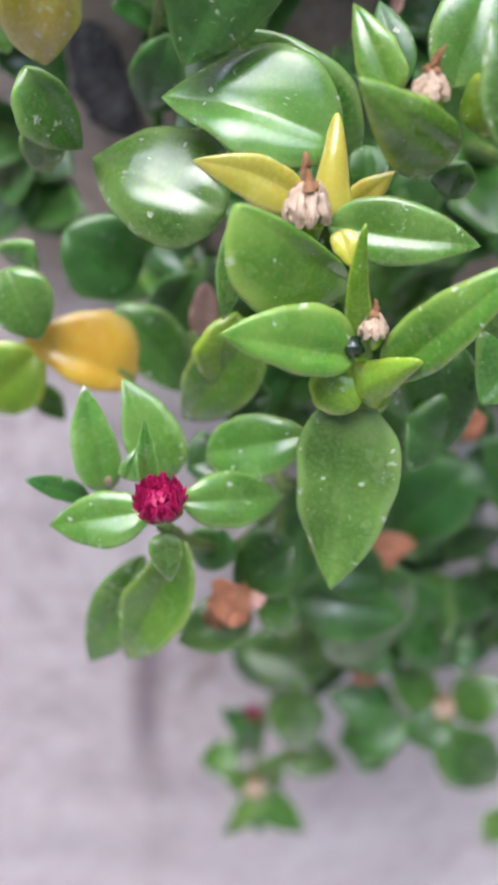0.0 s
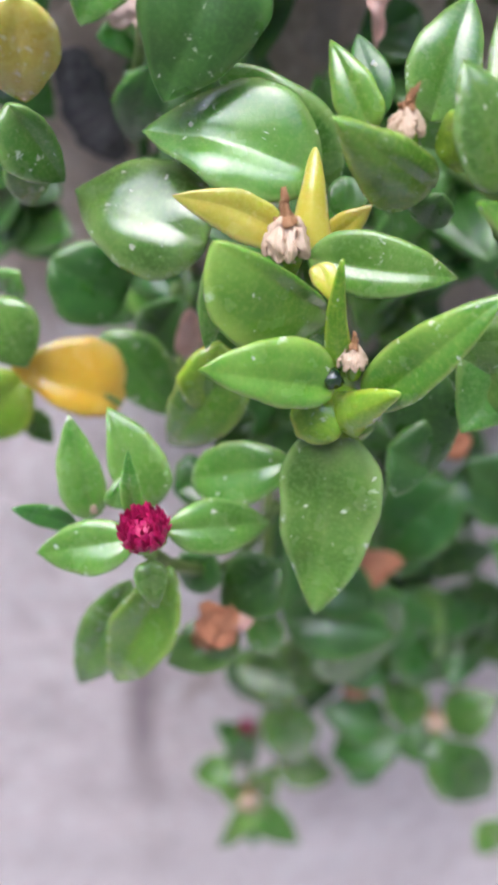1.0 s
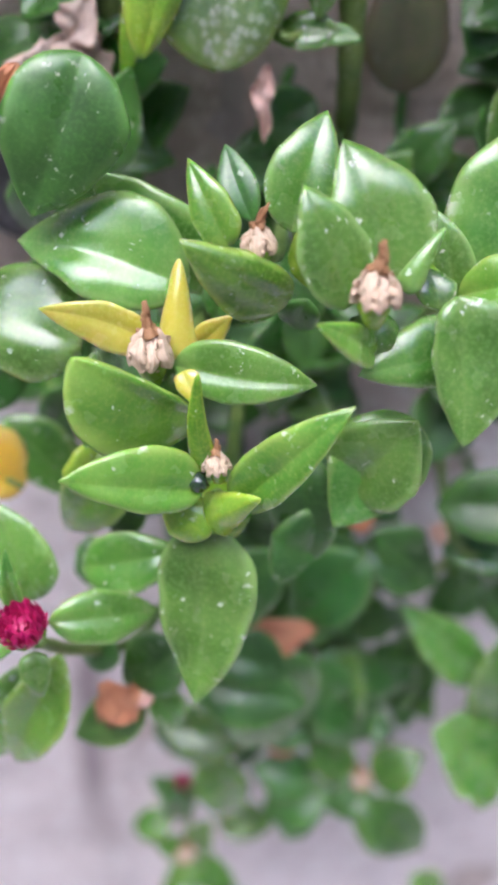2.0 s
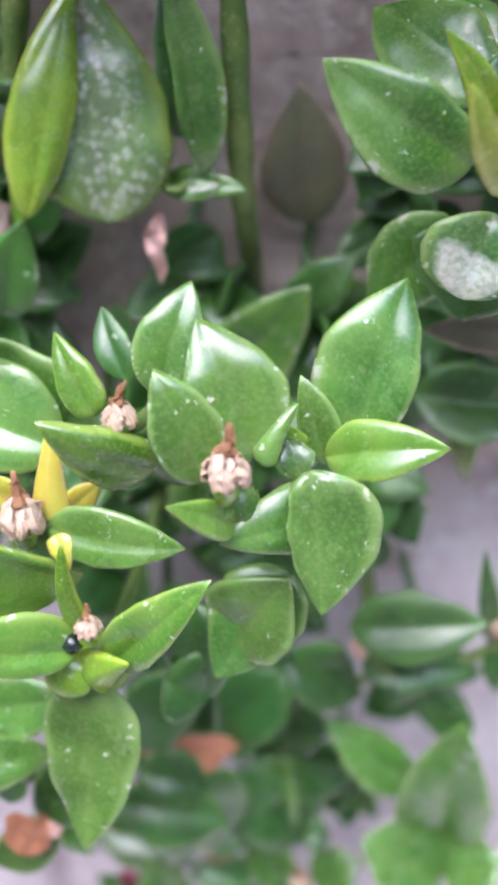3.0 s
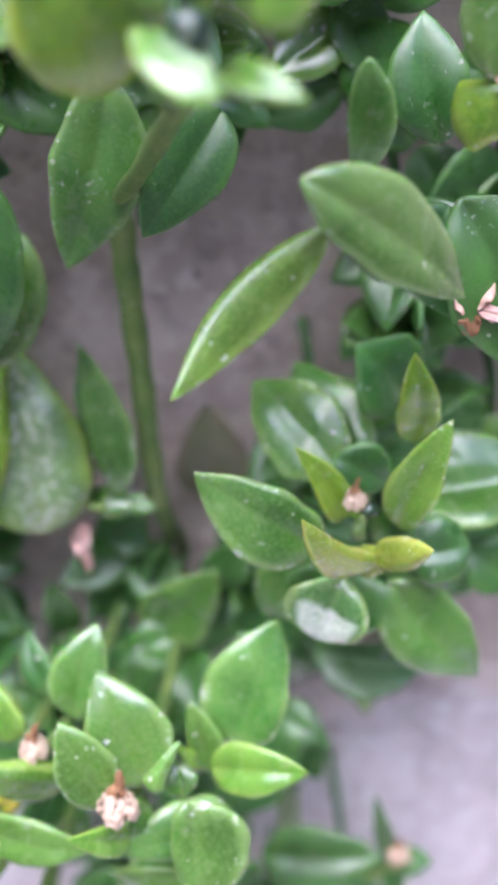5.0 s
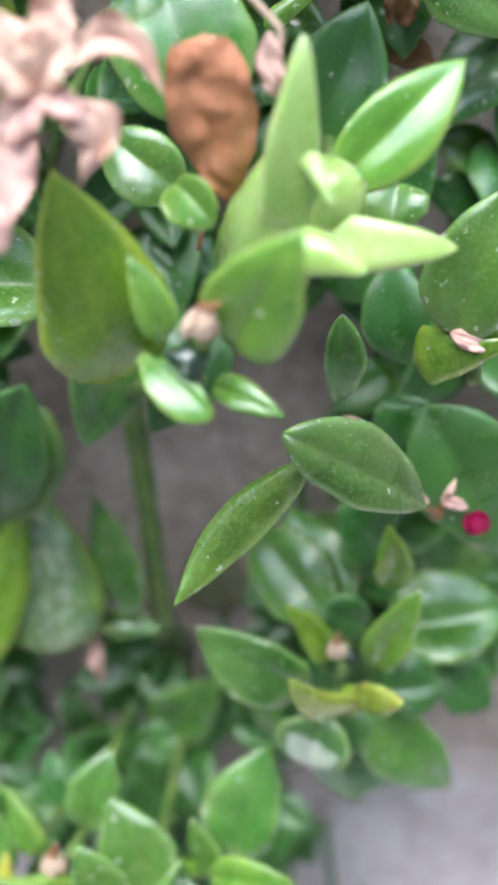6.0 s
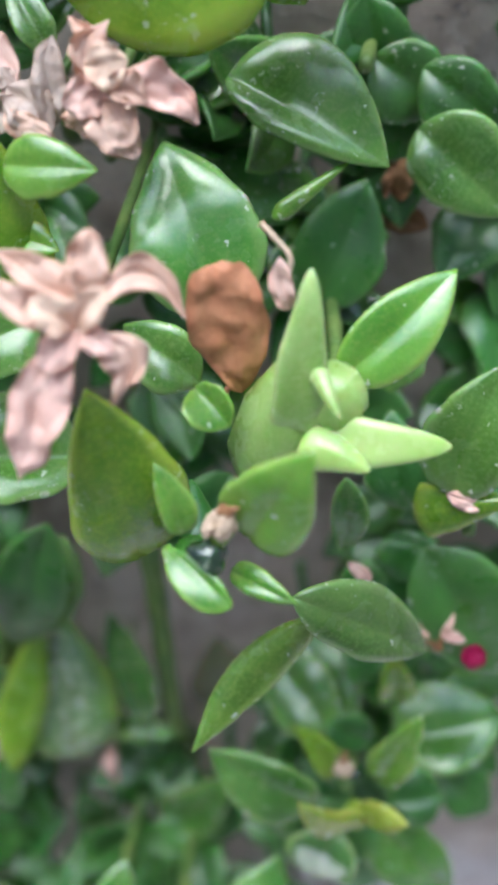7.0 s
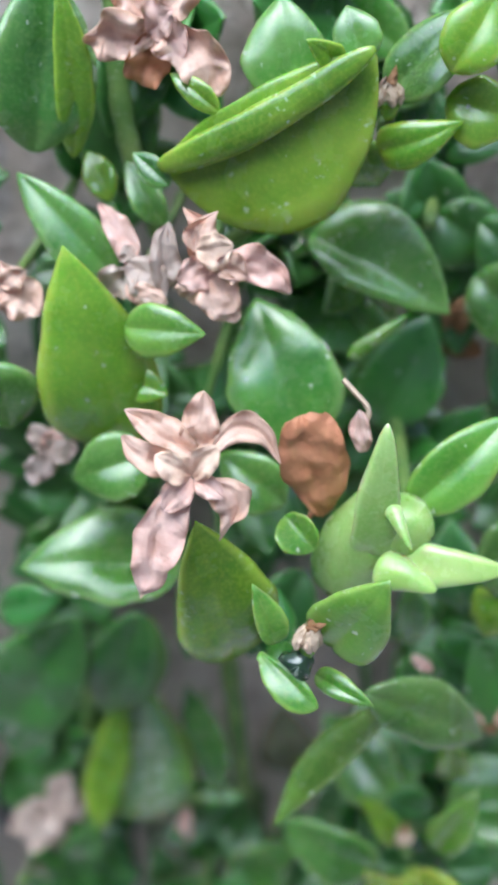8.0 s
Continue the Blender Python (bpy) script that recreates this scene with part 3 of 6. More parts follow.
plain_wall("wall_west", (-1.6, -0.55, 1.6), (0.1, 1.7, 3.2), "plain grey side wall, added unseen to close the place")

# ---- the plant, shoot by shoot ----

s = thing("flowering_shoot", (0.0242, 0.147, 1.2047), "glossy green rosette with a withered straw-coloured seed head", "plant", "shoots of the plant")
leaf(s, (0.0222, 0.145, 1.2095), (-0.0023, 0.134, 1.2214), 0.0130, (0.53, -0.76, 0.38), 0.2, .05, FRESH, shape="heart", lop=0.28)
leaf(s, (0.0289, 0.145, 1.2053), (0.0507, 0.1387, 1.2323), 0.0113, (-0.49, -0.85, 0.2), 0.25, .08, FRESH, shape="heart", lop=-0.13)
leaf(s, (0.0247, 0.147, 1.2108), (0.0231, 0.146, 1.2356), 0.0065, (-0.1, -0.99, -0.05), 0.2, 0.05, BRIGHT, shape="spur", name="sepal")
leaf(s, (0.0243, 0.146, 1.2015), (0.0333, 0.137, 1.2135), 0.0104, (-0.75, -0.66, 0.07), 0.2, 0.05, BRIGHT, shape="spur", name="sepal")
leaf(s, (0.0155, 0.146, 1.2068), (0.0231, 0.142, 1.1997), 0.0102, (-0.01, -0.87, 0.49), -.3, 0.05, BRIGHT, shape="round")
lathe(s, "node", (0.0249, 0.1524, 1.1918), (-0.06, -0.07, 0.89), [(0, 0.0024), (0.0028, 0.0056), (0.0063, 0.0070), (0.0098, 0.0056), (0.0122, 0.0024)], BRIGHT, lump=0.12)
leaf(s, (0.0217, 0.147, 1.1993), (0.0188, 0.131, 1.1626), 0.0210, (-0.1, -0.91, 0.4), .12, -.05, GREEN, shape="heart", lop=-0.09)
leaf(s, (0.0149, 0.154, 1.1849), (-0.0067, 0.158, 1.1773), 0.0142, (-0.33, -0.77, 0.54), .2, 0.05, GREEN, shape="round", lop=-0.06)
leaf(s, (0.0429, 0.166, 1.2005), (0.0458, 0.16, 1.1756), 0.0168, (-0.17, -0.96, 0.21), .1, 0.05, DARK_SHADED, shape="heart", lop=0.06)
capsule(s, (0.0256, 0.1440, 1.2157), (-0.04, 0.13, 0.91), 0.0029, (0.3, 0.36, 0.88), True, 1.86)
lathe(s, "seed_pit", (0.0218, 0.1435, 1.2125), (-0.09, -0.84, 0.54), [(0, 0.0020), (0.0010, 0.0018), (0.0017, 0.0012), (0.0020, 0.0003)], PIT, "dark wet seed chamber", lump=0.28)
stem(s, [(0.0242, 0.147, 1.2047), (0.0272, 0.167, 1.1967), (0.0292, 0.235, 1.1787), (0.0312, 0.264, 1.1687)], 0.0016, 0.0018)

s = thing("flowering_shoot", (0.0147, 0.16, 1.2256), "rosette of green leaves with yellowing sepals round a dry seed head", "plant", "shoots of the plant")
leaf(s, (0.0142, 0.162, 1.2322), (-0.0067, 0.16, 1.242), 0.0090, (0.23, -0.92, 0.31), 0.15, .05, YELLOW, shape="heart", bow=.06, name="sepal", thick=0.0045, lop=-0.14)
leaf(s, (0.0182, 0.16, 1.2296), (0.0195, 0.168, 1.2473), 0.0087, (-0.08, -0.91, 0.41), 0.2, 0.05, YELLOW, shape="spur", name="sepal")
leaf(s, (0.0229, 0.162, 1.232), (0.0297, 0.16, 1.2394), 0.0058, (-0.41, -0.91, 0.12), .2, 0.05, YELLOW, shape="sepal", thick=.003, name="sepal", lop=-0.04)
leaf(s, (0.0231, 0.157, 1.2182), (0.0009, 0.146, 1.2393), 0.0158, (0.49, -0.87, 0.07), 0.1, .1, FRESH, shape="obov", lop=-0.68)
leaf(s, (0.0016, 0.166, 1.2287), (-0.0022, 0.16, 1.2091), 0.0065, (-0, -0.96, 0.29), .1, 0.05, GREEN, lop=-0.03)
leaf(s, (0.0179, 0.158, 1.2299), (0.0449, 0.152, 1.2282), 0.0122, (-0.17, -0.88, 0.44), .2, .06, GREEN, shape="heart", thick=.0036, lop=-0.12)
leaf(s, (0.0207, 0.17, 1.2401), (-0.0132, 0.179, 1.2472), 0.0217, (-0.05, -0.72, 0.69), .25, .08, GREEN, shape="heart", lop=0.19)
leaf(s, (-0.0015, 0.168, 1.2286), (-0.0284, 0.183, 1.2336), 0.0250, (-0.26, -0.7, 0.67), -.15, .08, GREEN, shape="heart", lop=0.10)
leaf(s, (0.0244, 0.18, 1.2335), (0.0011, 0.188, 1.2571), 0.0154, (-0.02, -0.95, 0.31), .1, 0.05, GREEN, lop=0.31)
leaf(s, (0.0257, 0.176, 1.2294), (0.0266, 0.18, 1.2368), 0.0079, (-0.1, -0.87, 0.48), .4, 0.05, DARK_SHADED, shape="round")
leaf(s, (0.0196, 0.156, 1.2297), (0.0221, 0.152, 1.2239), 0.0052, (-0.14, -0.84, 0.52), 0.2, 0.05, YELLOW, shape="sepal", name="sepal")
lathe(s, "node", (0.0169, 0.1646, 1.2168), (-0.03, -0.11, 0.82), [(0, 0.0021), (0.0024, 0.0048), (0.0054, 0.0060), (0.0085, 0.0048), (0.0106, 0.0021)], GREEN, lump=0.12)
capsule(s, (0.0138, 0.156, 1.2333), (-0.01, 0.1, 0.86), 0.0049, (-0.05, 0.38, 0.9), True, 1.88)
stem(s, [(0.0147, 0.16, 1.2256), (0.0177, 0.180, 1.2176), (0.0197, 0.235, 1.1996), (0.0217, 0.264, 1.1896)], 0.0016, 0.0018)

s = thing("flowering_shoot", (0.036, 0.162, 1.25), "rosette of thick green leaves with a brown withered seed head", "plant", "shoots of the plant")
leaf(s, (0.0293, 0.166, 1.2504), (0.0221, 0.174, 1.2646), 0.0085, (-0.17, -0.89, 0.42), 0.2, 0.05, FRESH, shape="delta", name="sepal", thick=0.0045, lop=0.03)
leaf(s, (0.0396, 0.16, 1.2424), (0.0212, 0.153, 1.2581), 0.0131, (0.34, -0.94, -0.02), -.15, 0.05, FRESH, shape="sepal", thick=.005, name="sepal", lop=-0.22)
leaf(s, (0.0411, 0.172, 1.2501), (0.0483, 0.1824, 1.2696), 0.0138, (-0.07, -0.87, 0.49), .25, 0.05, GREEN, shape="heart", lop=-0.06)
leaf(s, (0.0404, 0.16, 1.2493), (0.045, 0.152, 1.2545), 0.0107, (-0.85, -0.52, -0.04), -.3, 0.05, BRIGHT)
leaf(s, (0.0439, 0.168, 1.2378), (0.0425, 0.172, 1.2287), 0.0088, (-0.32, -0.89, -0.34), .1, 0.05, DARK_SHADED)
leaf(s, (0.0337, 0.18, 1.2491), (0.0286, 0.19, 1.2612), 0.0077, (-0.16, -0.79, 0.59), 0.2, 0.05, DARK_SHADED)
capsule(s, (0.0346, 0.16, 1.2531), (-0.07, 0.09, 0.81), 0.0037, (0.55, 0.25, 0.71), True, 2.26)
lathe(s, "seed_pit", (0.0339, 0.1680, 1.2467), (0.20, -0.78, 0.60), [(0, 0.0024), (0.0012, 0.0022), (0.0020, 0.0014), (0.0024, 0.0003)], PIT, "dark wet seed chamber", lump=0.28)
stem(s, [(0.036, 0.162, 1.25), (0.0390, 0.182, 1.2420), (0.0410, 0.235, 1.2240), (0.0430, 0.264, 1.2140)], 0.0016, 0.0018)

s = thing("flowering_shoot", (0.0542, 0.152, 1.2426), "rosette of broad green leaves with a pale dry seed head", "plant", "shoots of the plant")
leaf(s, (0.0497, 0.151, 1.245), (0.0425, 0.157, 1.2655), 0.0135, (0.26, -0.9, 0.35), .1, 0.05, GREEN, shape="heart", lop=0.09)
leaf(s, (0.0588, 0.155, 1.2465), (0.05, 0.167, 1.2696), 0.0189, (0.14, -0.86, 0.5), .15, 0.05, GREEN, shape="heart", lop=0.14)
leaf(s, (0.0545, 0.149, 1.2364), (0.0438, 0.141, 1.2477), 0.0070, (0.76, -0.56, 0.33), 0.2, 0.05, FRESH, shape="delta", name="sepal", thick=0.005, lop=-0.06)
leaf(s, (0.0604, 0.153, 1.2465), (0.0674, 0.158, 1.2564), 0.0055, (-0.08, -0.87, 0.49), 0.2, 0.05, GREEN, shape="spur", name="sepal")
leaf(s, (0.0692, 0.15, 1.2472), (0.07, 0.138, 1.2233), 0.0175, (0.02, -0.89, 0.45), 0.08, -.02, GREEN, shape="heart", lop=-0.38)
leaf(s, (0.0774, 0.1555, 1.2337), (0.0519, 0.147, 1.2333), 0.0134, (0.26, -0.81, 0.52), -0.05, 0.02, GREEN, shape="heart", lop=0.17)
leaf(s, (0.067, 0.155, 1.2419), (0.0652, 0.16, 1.2477), 0.0076, (0.06, -0.74, 0.67), 0.2, 0.05, GREEN)
leaf(s, (0.0647, 0.158, 1.2156), (0.0483, 0.148, 1.1959), 0.0194, (-0.14, -0.83, 0.54), .1, -.05, GREEN, shape="heart", lop=0.03)
lathe(s, "node", (0.0548, 0.1541, 1.2327), (0.09, -0.02, 1.01), [(0, 0.0018), (0.0021, 0.0042), (0.0048, 0.0053), (0.0074, 0.0042), (0.0092, 0.0018)], GREEN, lump=0.12)
capsule(s, (0.0543, 0.147, 1.2494), (0.09, 0.16, 1.02), 0.0047, (0.32, 0.37, 0.96), True, 1.79)
stem(s, [(0.0542, 0.152, 1.2426), (0.0572, 0.172, 1.2346), (0.0592, 0.235, 1.2166), (0.0612, 0.264, 1.2066)], 0.0016, 0.0018)

s = thing("trailing_shoot", (0.0721, 0.165, 1.2404), "young shoot tip with bright green paired leaves", "plant", "shoots of the plant")
leaf(s, (0.0792, 0.17, 1.2398), (0.0899, 0.183, 1.2676), 0.0207, (-0.11, -0.88, 0.46), .1, 0.05, GREEN, shape="heart", lop=-0.20)
leaf(s, (0.0728, 0.166, 1.2367), (0.0684, 0.172, 1.2537), 0.0083, (0.08, -0.93, 0.35), .2, 0.05, GREEN, shape="heart", lop=0.24)
leaf(s, (0.0728, 0.165, 1.239), (0.0952, 0.157, 1.2456), 0.0122, (-0.42, -0.7, 0.58), 0.3, 0.05, FRESH, shape="heart", lop=-0.04)
leaf(s, (0.0714, 0.168, 1.2369), (0.0651, 0.165, 1.2476), 0.0046, (0.56, -0.82, 0.1), 0.2, 0.05, BRIGHT, shape="sepal", name="sepal")
stem(s, [(0.0717, 0.166, 1.2395), (0.0675, 0.172, 1.2301), (0.0601, 0.18, 1.2139)], 0.0012, 0.0010)

s = thing("trailing_shoot", (0.0597, 0.236, 1.2258), "small shaded shoot close against the wall", "plant", "shoots of the plant")
leaf(s, (0.049, 0.236, 1.213), (0.0729, 0.229, 1.2442), 0.0210, (-0.38, -0.92, 0.08), .2, 0.05, GREEN, lop=-0.01)
leaf(s, (0.0685, 0.238, 1.2316), (0.0848, 0.235, 1.2493), 0.0139, (-0.36, -0.92, 0.18), 0.2, 0.05, DARK_SHADED, lop=-0.05)
leaf(s, (0.0249, 0.236, 1.2168), (0.0241, 0.228, 1.2428), 0.0105, (0.3, -0.91, -0.27), 0.2, 0.05, DARK_SHADED, lop=0.03)
leaf(s, (0.0506, 0.248, 1.2511), (0.0347, 0.244, 1.2421), 0.0167, (-0.01, -0.91, 0.42), 0.2, 0.05, DARK_SHADED)
leaf(s, (0.038, 0.246, 1.246), (0.0531, 0.242, 1.2422), 0.0106, (-0.08, -0.82, 0.56), 0.2, 0.05, DARK_SHADED)
leaf(s, (0.0728, 0.254, 1.2502), (0.0725, 0.25, 1.2867), 0.0216, (0, -0.99, -0.11), 0.2, 0.05, FADED, lop=-0.02)
leaf(s, (0.0969, 0.238, 1.1901), (0.0886, 0.234, 1.22), 0.0239, (0.17, -0.98, -0.08), 0.2, 0.05, DARK_SHADED)
leaf(s, (0.0498, 0.226, 1.2723), (0.0593, 0.222, 1.2716), 0.0058, (-0.3, -0.8, 0.52), 0.2, 0.05, GREEN, shape="sepal", name="sepal")
leaf(s, (0.054, 0.224, 1.2731), (0.0381, 0.228, 1.272), 0.0088, (-0.25, -0.86, 0.45), .2, 0.05, GREEN)
stem(s, [(0.0598, 0.225, 1.36), (0.0582, 0.232, 1.3395), (0.058, 0.233, 1.309), (0.0577, 0.233, 1.2706), (0.0582, 0.244, 1.2500), (0.0588, 0.262, 1.2300)], 0.0033, 0.0028)

s = thing("trailing_shoot", (0.0429, 0.228, 1.2717), "hanging stem with a leaf crusted by white crystals", "plant", "shoots of the plant")
leaf(s, (0.028, 0.222, 1.2661), (0.0255, 0.237, 1.3149), 0.0322, (0.2, -0.93, 0.3), 0.12, 0.05, SCAR, shape="heart", thick=0.006, lop=0.01)
leaf(s, (0.0492, 0.224, 1.2758), (0.0447, 0.226, 1.3202), 0.0110, (0.14, -0.99, 0.06), .2, 0.05, GREEN, shape="ovate", lop=0.40)
leaf(s, (0.0113, 0.212, 1.2721), (0.0247, 0.232, 1.3157), 0.0140, (0.25, -0.91, 0.34), -0.2, 0.05, BRIGHT, shape="ovate", thick=0.006, lop=-0.15)
leaf(s, (0.0443, 0.232, 1.2815), (0.0427, 0.234, 1.3117), 0.0103, (0.16, -0.98, 0.07), 0.2, 0.05, DARK_SHADED)
leaf(s, (0.037, 0.226, 1.2661), (0.0373, 0.225, 1.2481), 0.0055, (0.17, -0.98, 0.06), 0.2, 0.05, PINKTAN, shape="delta", crinkle=0.5, thick=0.0007, name="withered_leaf", lop=0.30)
leaf(s, (-0.0013, 0.222, 1.2436), (0.008, 0.22, 1.2685), 0.0146, (0.08, -0.99, -0.11), 0.2, 0.05, DARK_SHADED)
leaf(s, (0.0622, 0.216, 1.3827), (0.0491, 0.21, 1.3454), 0.0193, (0.14, -0.98, 0.11), .15, 0.05, GREEN, shape="ovate")
leaf(s, (0.0847, 0.206, 1.3771), (0.0677, 0.198, 1.3558), 0.0156, (0.11, -0.96, 0.27), .2, 0.05, DARK_SHADED, shape="heart")
leaf(s, (0.0369, 0.224, 1.349), (0.0186, 0.22, 1.3144), 0.0221, (0.04, -0.99, 0.09), .2, 0.05, GREEN)
leaf(s, (0.0549, 0.24, 1.3456), (0.0536, 0.239, 1.3408), 0.0060, (0.13, -0.98, 0.17), 0.2, 0.05, RUST, shape="lance", crinkle=.5, thick=0.0007, name="withered_leaf")
leaf(s, (0.0373, 0.222, 1.3325), (0.0361, 0.221, 1.3261), 0.0053, (0.2, -0.97, 0.12), 0.2, 0.05, RUST, shape="lance", crinkle=.5, thick=0.0007, name="withered_leaf")
leaf(s, (0.0238, 0.228, 1.3093), (0.0058, 0.222, 1.2641), 0.0071, (-0.02, -0.99, 0.14), 0.2, 0.05, BRIGHT, shape="lance")
stem(s, [(0.0134, 0.235, 1.318), (0.0077, 0.235, 1.2943), (0.0015, 0.238, 1.2742), (0.0045, 0.264, 1.2842)], 0.0030, 0.0025)
stem(s, [(0.057, 0.236, 1.2669), (0.0483, 0.228, 1.2722), (0.0408, 0.224, 1.2739), (0.0438, 0.264, 1.2839)], 0.0009, 0.0008)

s = thing("flowering_shoot", (0.1089, 0.188, 1.2868), "open rosette with yellow-green sepals and a small dry seed head", "plant", "shoots of the plant")
leaf(s, (0.1001, 0.183, 1.2889), (0.0741, 0.185, 1.3085), 0.0181, (0.1, -0.97, 0.23), .15, 0.05, GREEN, shape="heart", lop=-0.17)
leaf(s, (0.1063, 0.2, 1.2953), (0.087, 0.224, 1.3082), 0.0213, (-0.3, -0.63, 0.72), .1, 0.05, GREEN)
leaf(s, (0.112, 0.206, 1.2927), (0.0975, 0.228, 1.3108), 0.0197, (-0.21, -0.7, 0.68), .05, 0.05, GREEN)
leaf(s, (0.1159, 0.197, 1.2951), (0.1043, 0.196, 1.3029), 0.0116, (0.29, -0.9, 0.32), .4, 0.05, DARK_SHADED, shape="round")
leaf(s, (0.1175, 0.188, 1.2896), (0.1273, 0.182, 1.3201), 0.0111, (-0.41, -0.91, -0.05), .3, 0.05, FRESH, shape="heart", lop=-0.06)
leaf(s, (0.1058, 0.191, 1.2902), (0.0955, 0.189, 1.3112), 0.0081, (0.4, -0.91, 0.11), .2, 0.05, BRIGHT, shape="sepal", name="sepal")
leaf(s, (0.1134, 0.182, 1.2845), (0.0961, 0.168, 1.3077), 0.0081, (0.58, -0.81, -0.05), -.3, 0.05, OLIVE, shape="ovate", thick=.006, bow=-0.12, lop=-0.24)
lathe(s, "node", (0.1108, 0.1823, 1.2809), (-0.02, -0.09, 0.95), [(0, 0.0014), (0.0016, 0.0033), (0.0037, 0.0041), (0.0057, 0.0033), (0.0071, 0.0014)], OLIVE, lump=0.12)
leaf(s, (0.1117, 0.182, 1.285), (0.1219, 0.167, 1.2989), 0.0080, (-0.87, -0.49, 0.11), -.3, 0.05, OLIVE, shape="ovate", thick=.006, lop=-0.17)
leaf(s, (0.1197, 0.19, 1.2801), (0.1345, 0.19, 1.2808), 0.0156, (-0.03, -0.8, 0.6), .1, 0.05, DARK_SHADED, shape="round")
leaf(s, (0.1085, 0.196, 1.2723), (0.1026, 0.19, 1.2538), 0.0270, (-0.17, -0.92, 0.35), .15, 0.05, DARK_SHADED, shape="heart")
leaf(s, (0.1048, 0.182, 1.2805), (0.0995, 0.178, 1.2653), 0.0197, (-0.22, -0.92, 0.32), .3, 0.05, WINDOW, shape="round", lop=0.09)
leaf(s, (0.0998, 0.202, 1.2725), (0.0863, 0.205, 1.248), 0.0180, (-0.39, -0.91, 0.1), .15, 0.05, GREEN)
leaf(s, (0.1163, 0.192, 1.2698), (0.1388, 0.19, 1.2385), 0.0202, (0.2, -0.96, 0.2), .1, 0.05, GREEN, shape="heart", lop=0.05)
leaf(s, (0.1235, 0.208, 1.2816), (0.1569, 0.212, 1.2854), 0.0263, (-0.04, -0.5, 0.86), .3, 0.05, GREEN, shape="heart")
leaf(s, (0.1011, 0.214, 1.2939), (0.1116, 0.21, 1.2988), 0.0182, (-0.51, -0.68, 0.53), 0.2, 0.05, DARK_SHADED)
leaf(s, (0.1229, 0.205, 1.3006), (0.1214, 0.195, 1.3287), 0.0098, (-0.1, -0.94, -0.34), .3, 0.05, BRIGHT)
leaf(s, (0.138, 0.208, 1.2657), (0.1526, 0.206, 1.2533), 0.0160, (0.27, -0.84, 0.46), 0.2, 0.05, DARK_SHADED)
leaf(s, (0.0993, 0.228, 1.2122), (0.1326, 0.224, 1.2083), 0.0214, (-0.01, -0.73, 0.68), .45, 0.05, DARK_SHADED)
leaf(s, (0.1273, 0.215, 1.2361), (0.097, 0.205, 1.244), 0.0108, (0.38, -0.79, 0.47), 0.2, 0.05, FADED, shape="ovate", lop=-0.05)
leaf(s, (0.1115, 0.226, 1.2043), (0.1153, 0.228, 1.1817), 0.0077, (0.08, -0.99, -0.07), 0.2, 0.05, BRIGHT, shape="sepal", name="sepal")
capsule(s, (0.1079, 0.1850, 1.2985), (0.01, 0.09, 0.96), 0.0029, (0.34, 0.31, 0.91), True, 1.86)
lathe(s, "seed_pit", (0.1109, 0.1845, 1.2966), (-0.11, -0.85, 0.52), [(0, 0.0020), (0.0010, 0.0018), (0.0017, 0.0012), (0.0020, 0.0003)], PIT, "dark wet seed chamber", lump=0.28)
stem(s, [(0.1089, 0.188, 1.2868), (0.1129, 0.208, 1.2908), (0.1149, 0.235, 1.2908), (0.1169, 0.264, 1.3048)], 0.0016, 0.0018)

s = thing("flowering_shoot", (0.0868, 0.145, 1.4017), "rosette of upturned pointed sepals on a green stem", "plant", "shoots of the plant")
leaf(s, (0.0801, 0.146, 1.4048), (0.0765, 0.148, 1.4177), 0.0063, (0.23, -0.95, 0.21), 0.2, 0.05, FRESH, shape="delta", name="sepal", thick=0.0045, lop=0.17)
leaf(s, (0.0912, 0.147, 1.4026), (0.1022, 0.14, 1.4231), 0.0160, (-0.41, -0.91, -0.09), 0.1, 0.05, FRESH, shape="delta", lop=-0.04)
leaf(s, (0.0768, 0.146, 1.4024), (0.0877, 0.137, 1.3957), 0.0066, (-0.1, -0.67, 0.73), 0.2, 0.05, FRESH, shape="obov", name="sepal", thick=0.005, lop=0.41)
leaf(s, (0.0876, 0.146, 1.3961), (0.0986, 0.139, 1.3937), 0.0053, (-0.27, -0.66, 0.7), 0.2, 0.05, FRESH, shape="delta", name="sepal", thick=0.005, lop=-0.17)
lathe(s, "node", (0.0809, 0.1504, 1.3917), (0.08, -0.1, 0.99), [(0, 0.0017), (0.0019, 0.0038), (0.0043, 0.0048), (0.0067, 0.0038), (0.0084, 0.0017)], GREEN, lump=0.12)
leaf(s, (0.0977, 0.16, 1.3777), (0.1258, 0.171, 1.3517), 0.0155, (0.55, -0.79, 0.26), .15, 0.05, GREEN, shape="ovate", lop=-0.13)
leaf(s, (0.1017, 0.164, 1.3689), (0.0752, 0.1515, 1.3454), 0.0096, (-0.11, -0.82, 0.56), -0.45, -.05, FRESH, bow=0.08, shape="ovate", lop=-0.35)
leaf(s, (0.0703, 0.157, 1.3924), (0.0665, 0.152, 1.4296), 0.0219, (0.29, -0.95, -0.1), -.1, 0.05, BRIGHT, shape="delta", thick=0.0045, lop=0.12)
leaf(s, (0.0831, 0.163, 1.4229), (0.0888, 0.158, 1.4177), 0.0081, (-0.11, -0.78, 0.62), 0.95, 0.05, FRESH, shape="round", lop=0.14)
leaf(s, (0.0761, 0.16, 1.3902), (0.0797, 0.17, 1.3996), 0.0115, (0.16, -0.71, 0.69), 0.2, 0.05, DARK_SHADED)
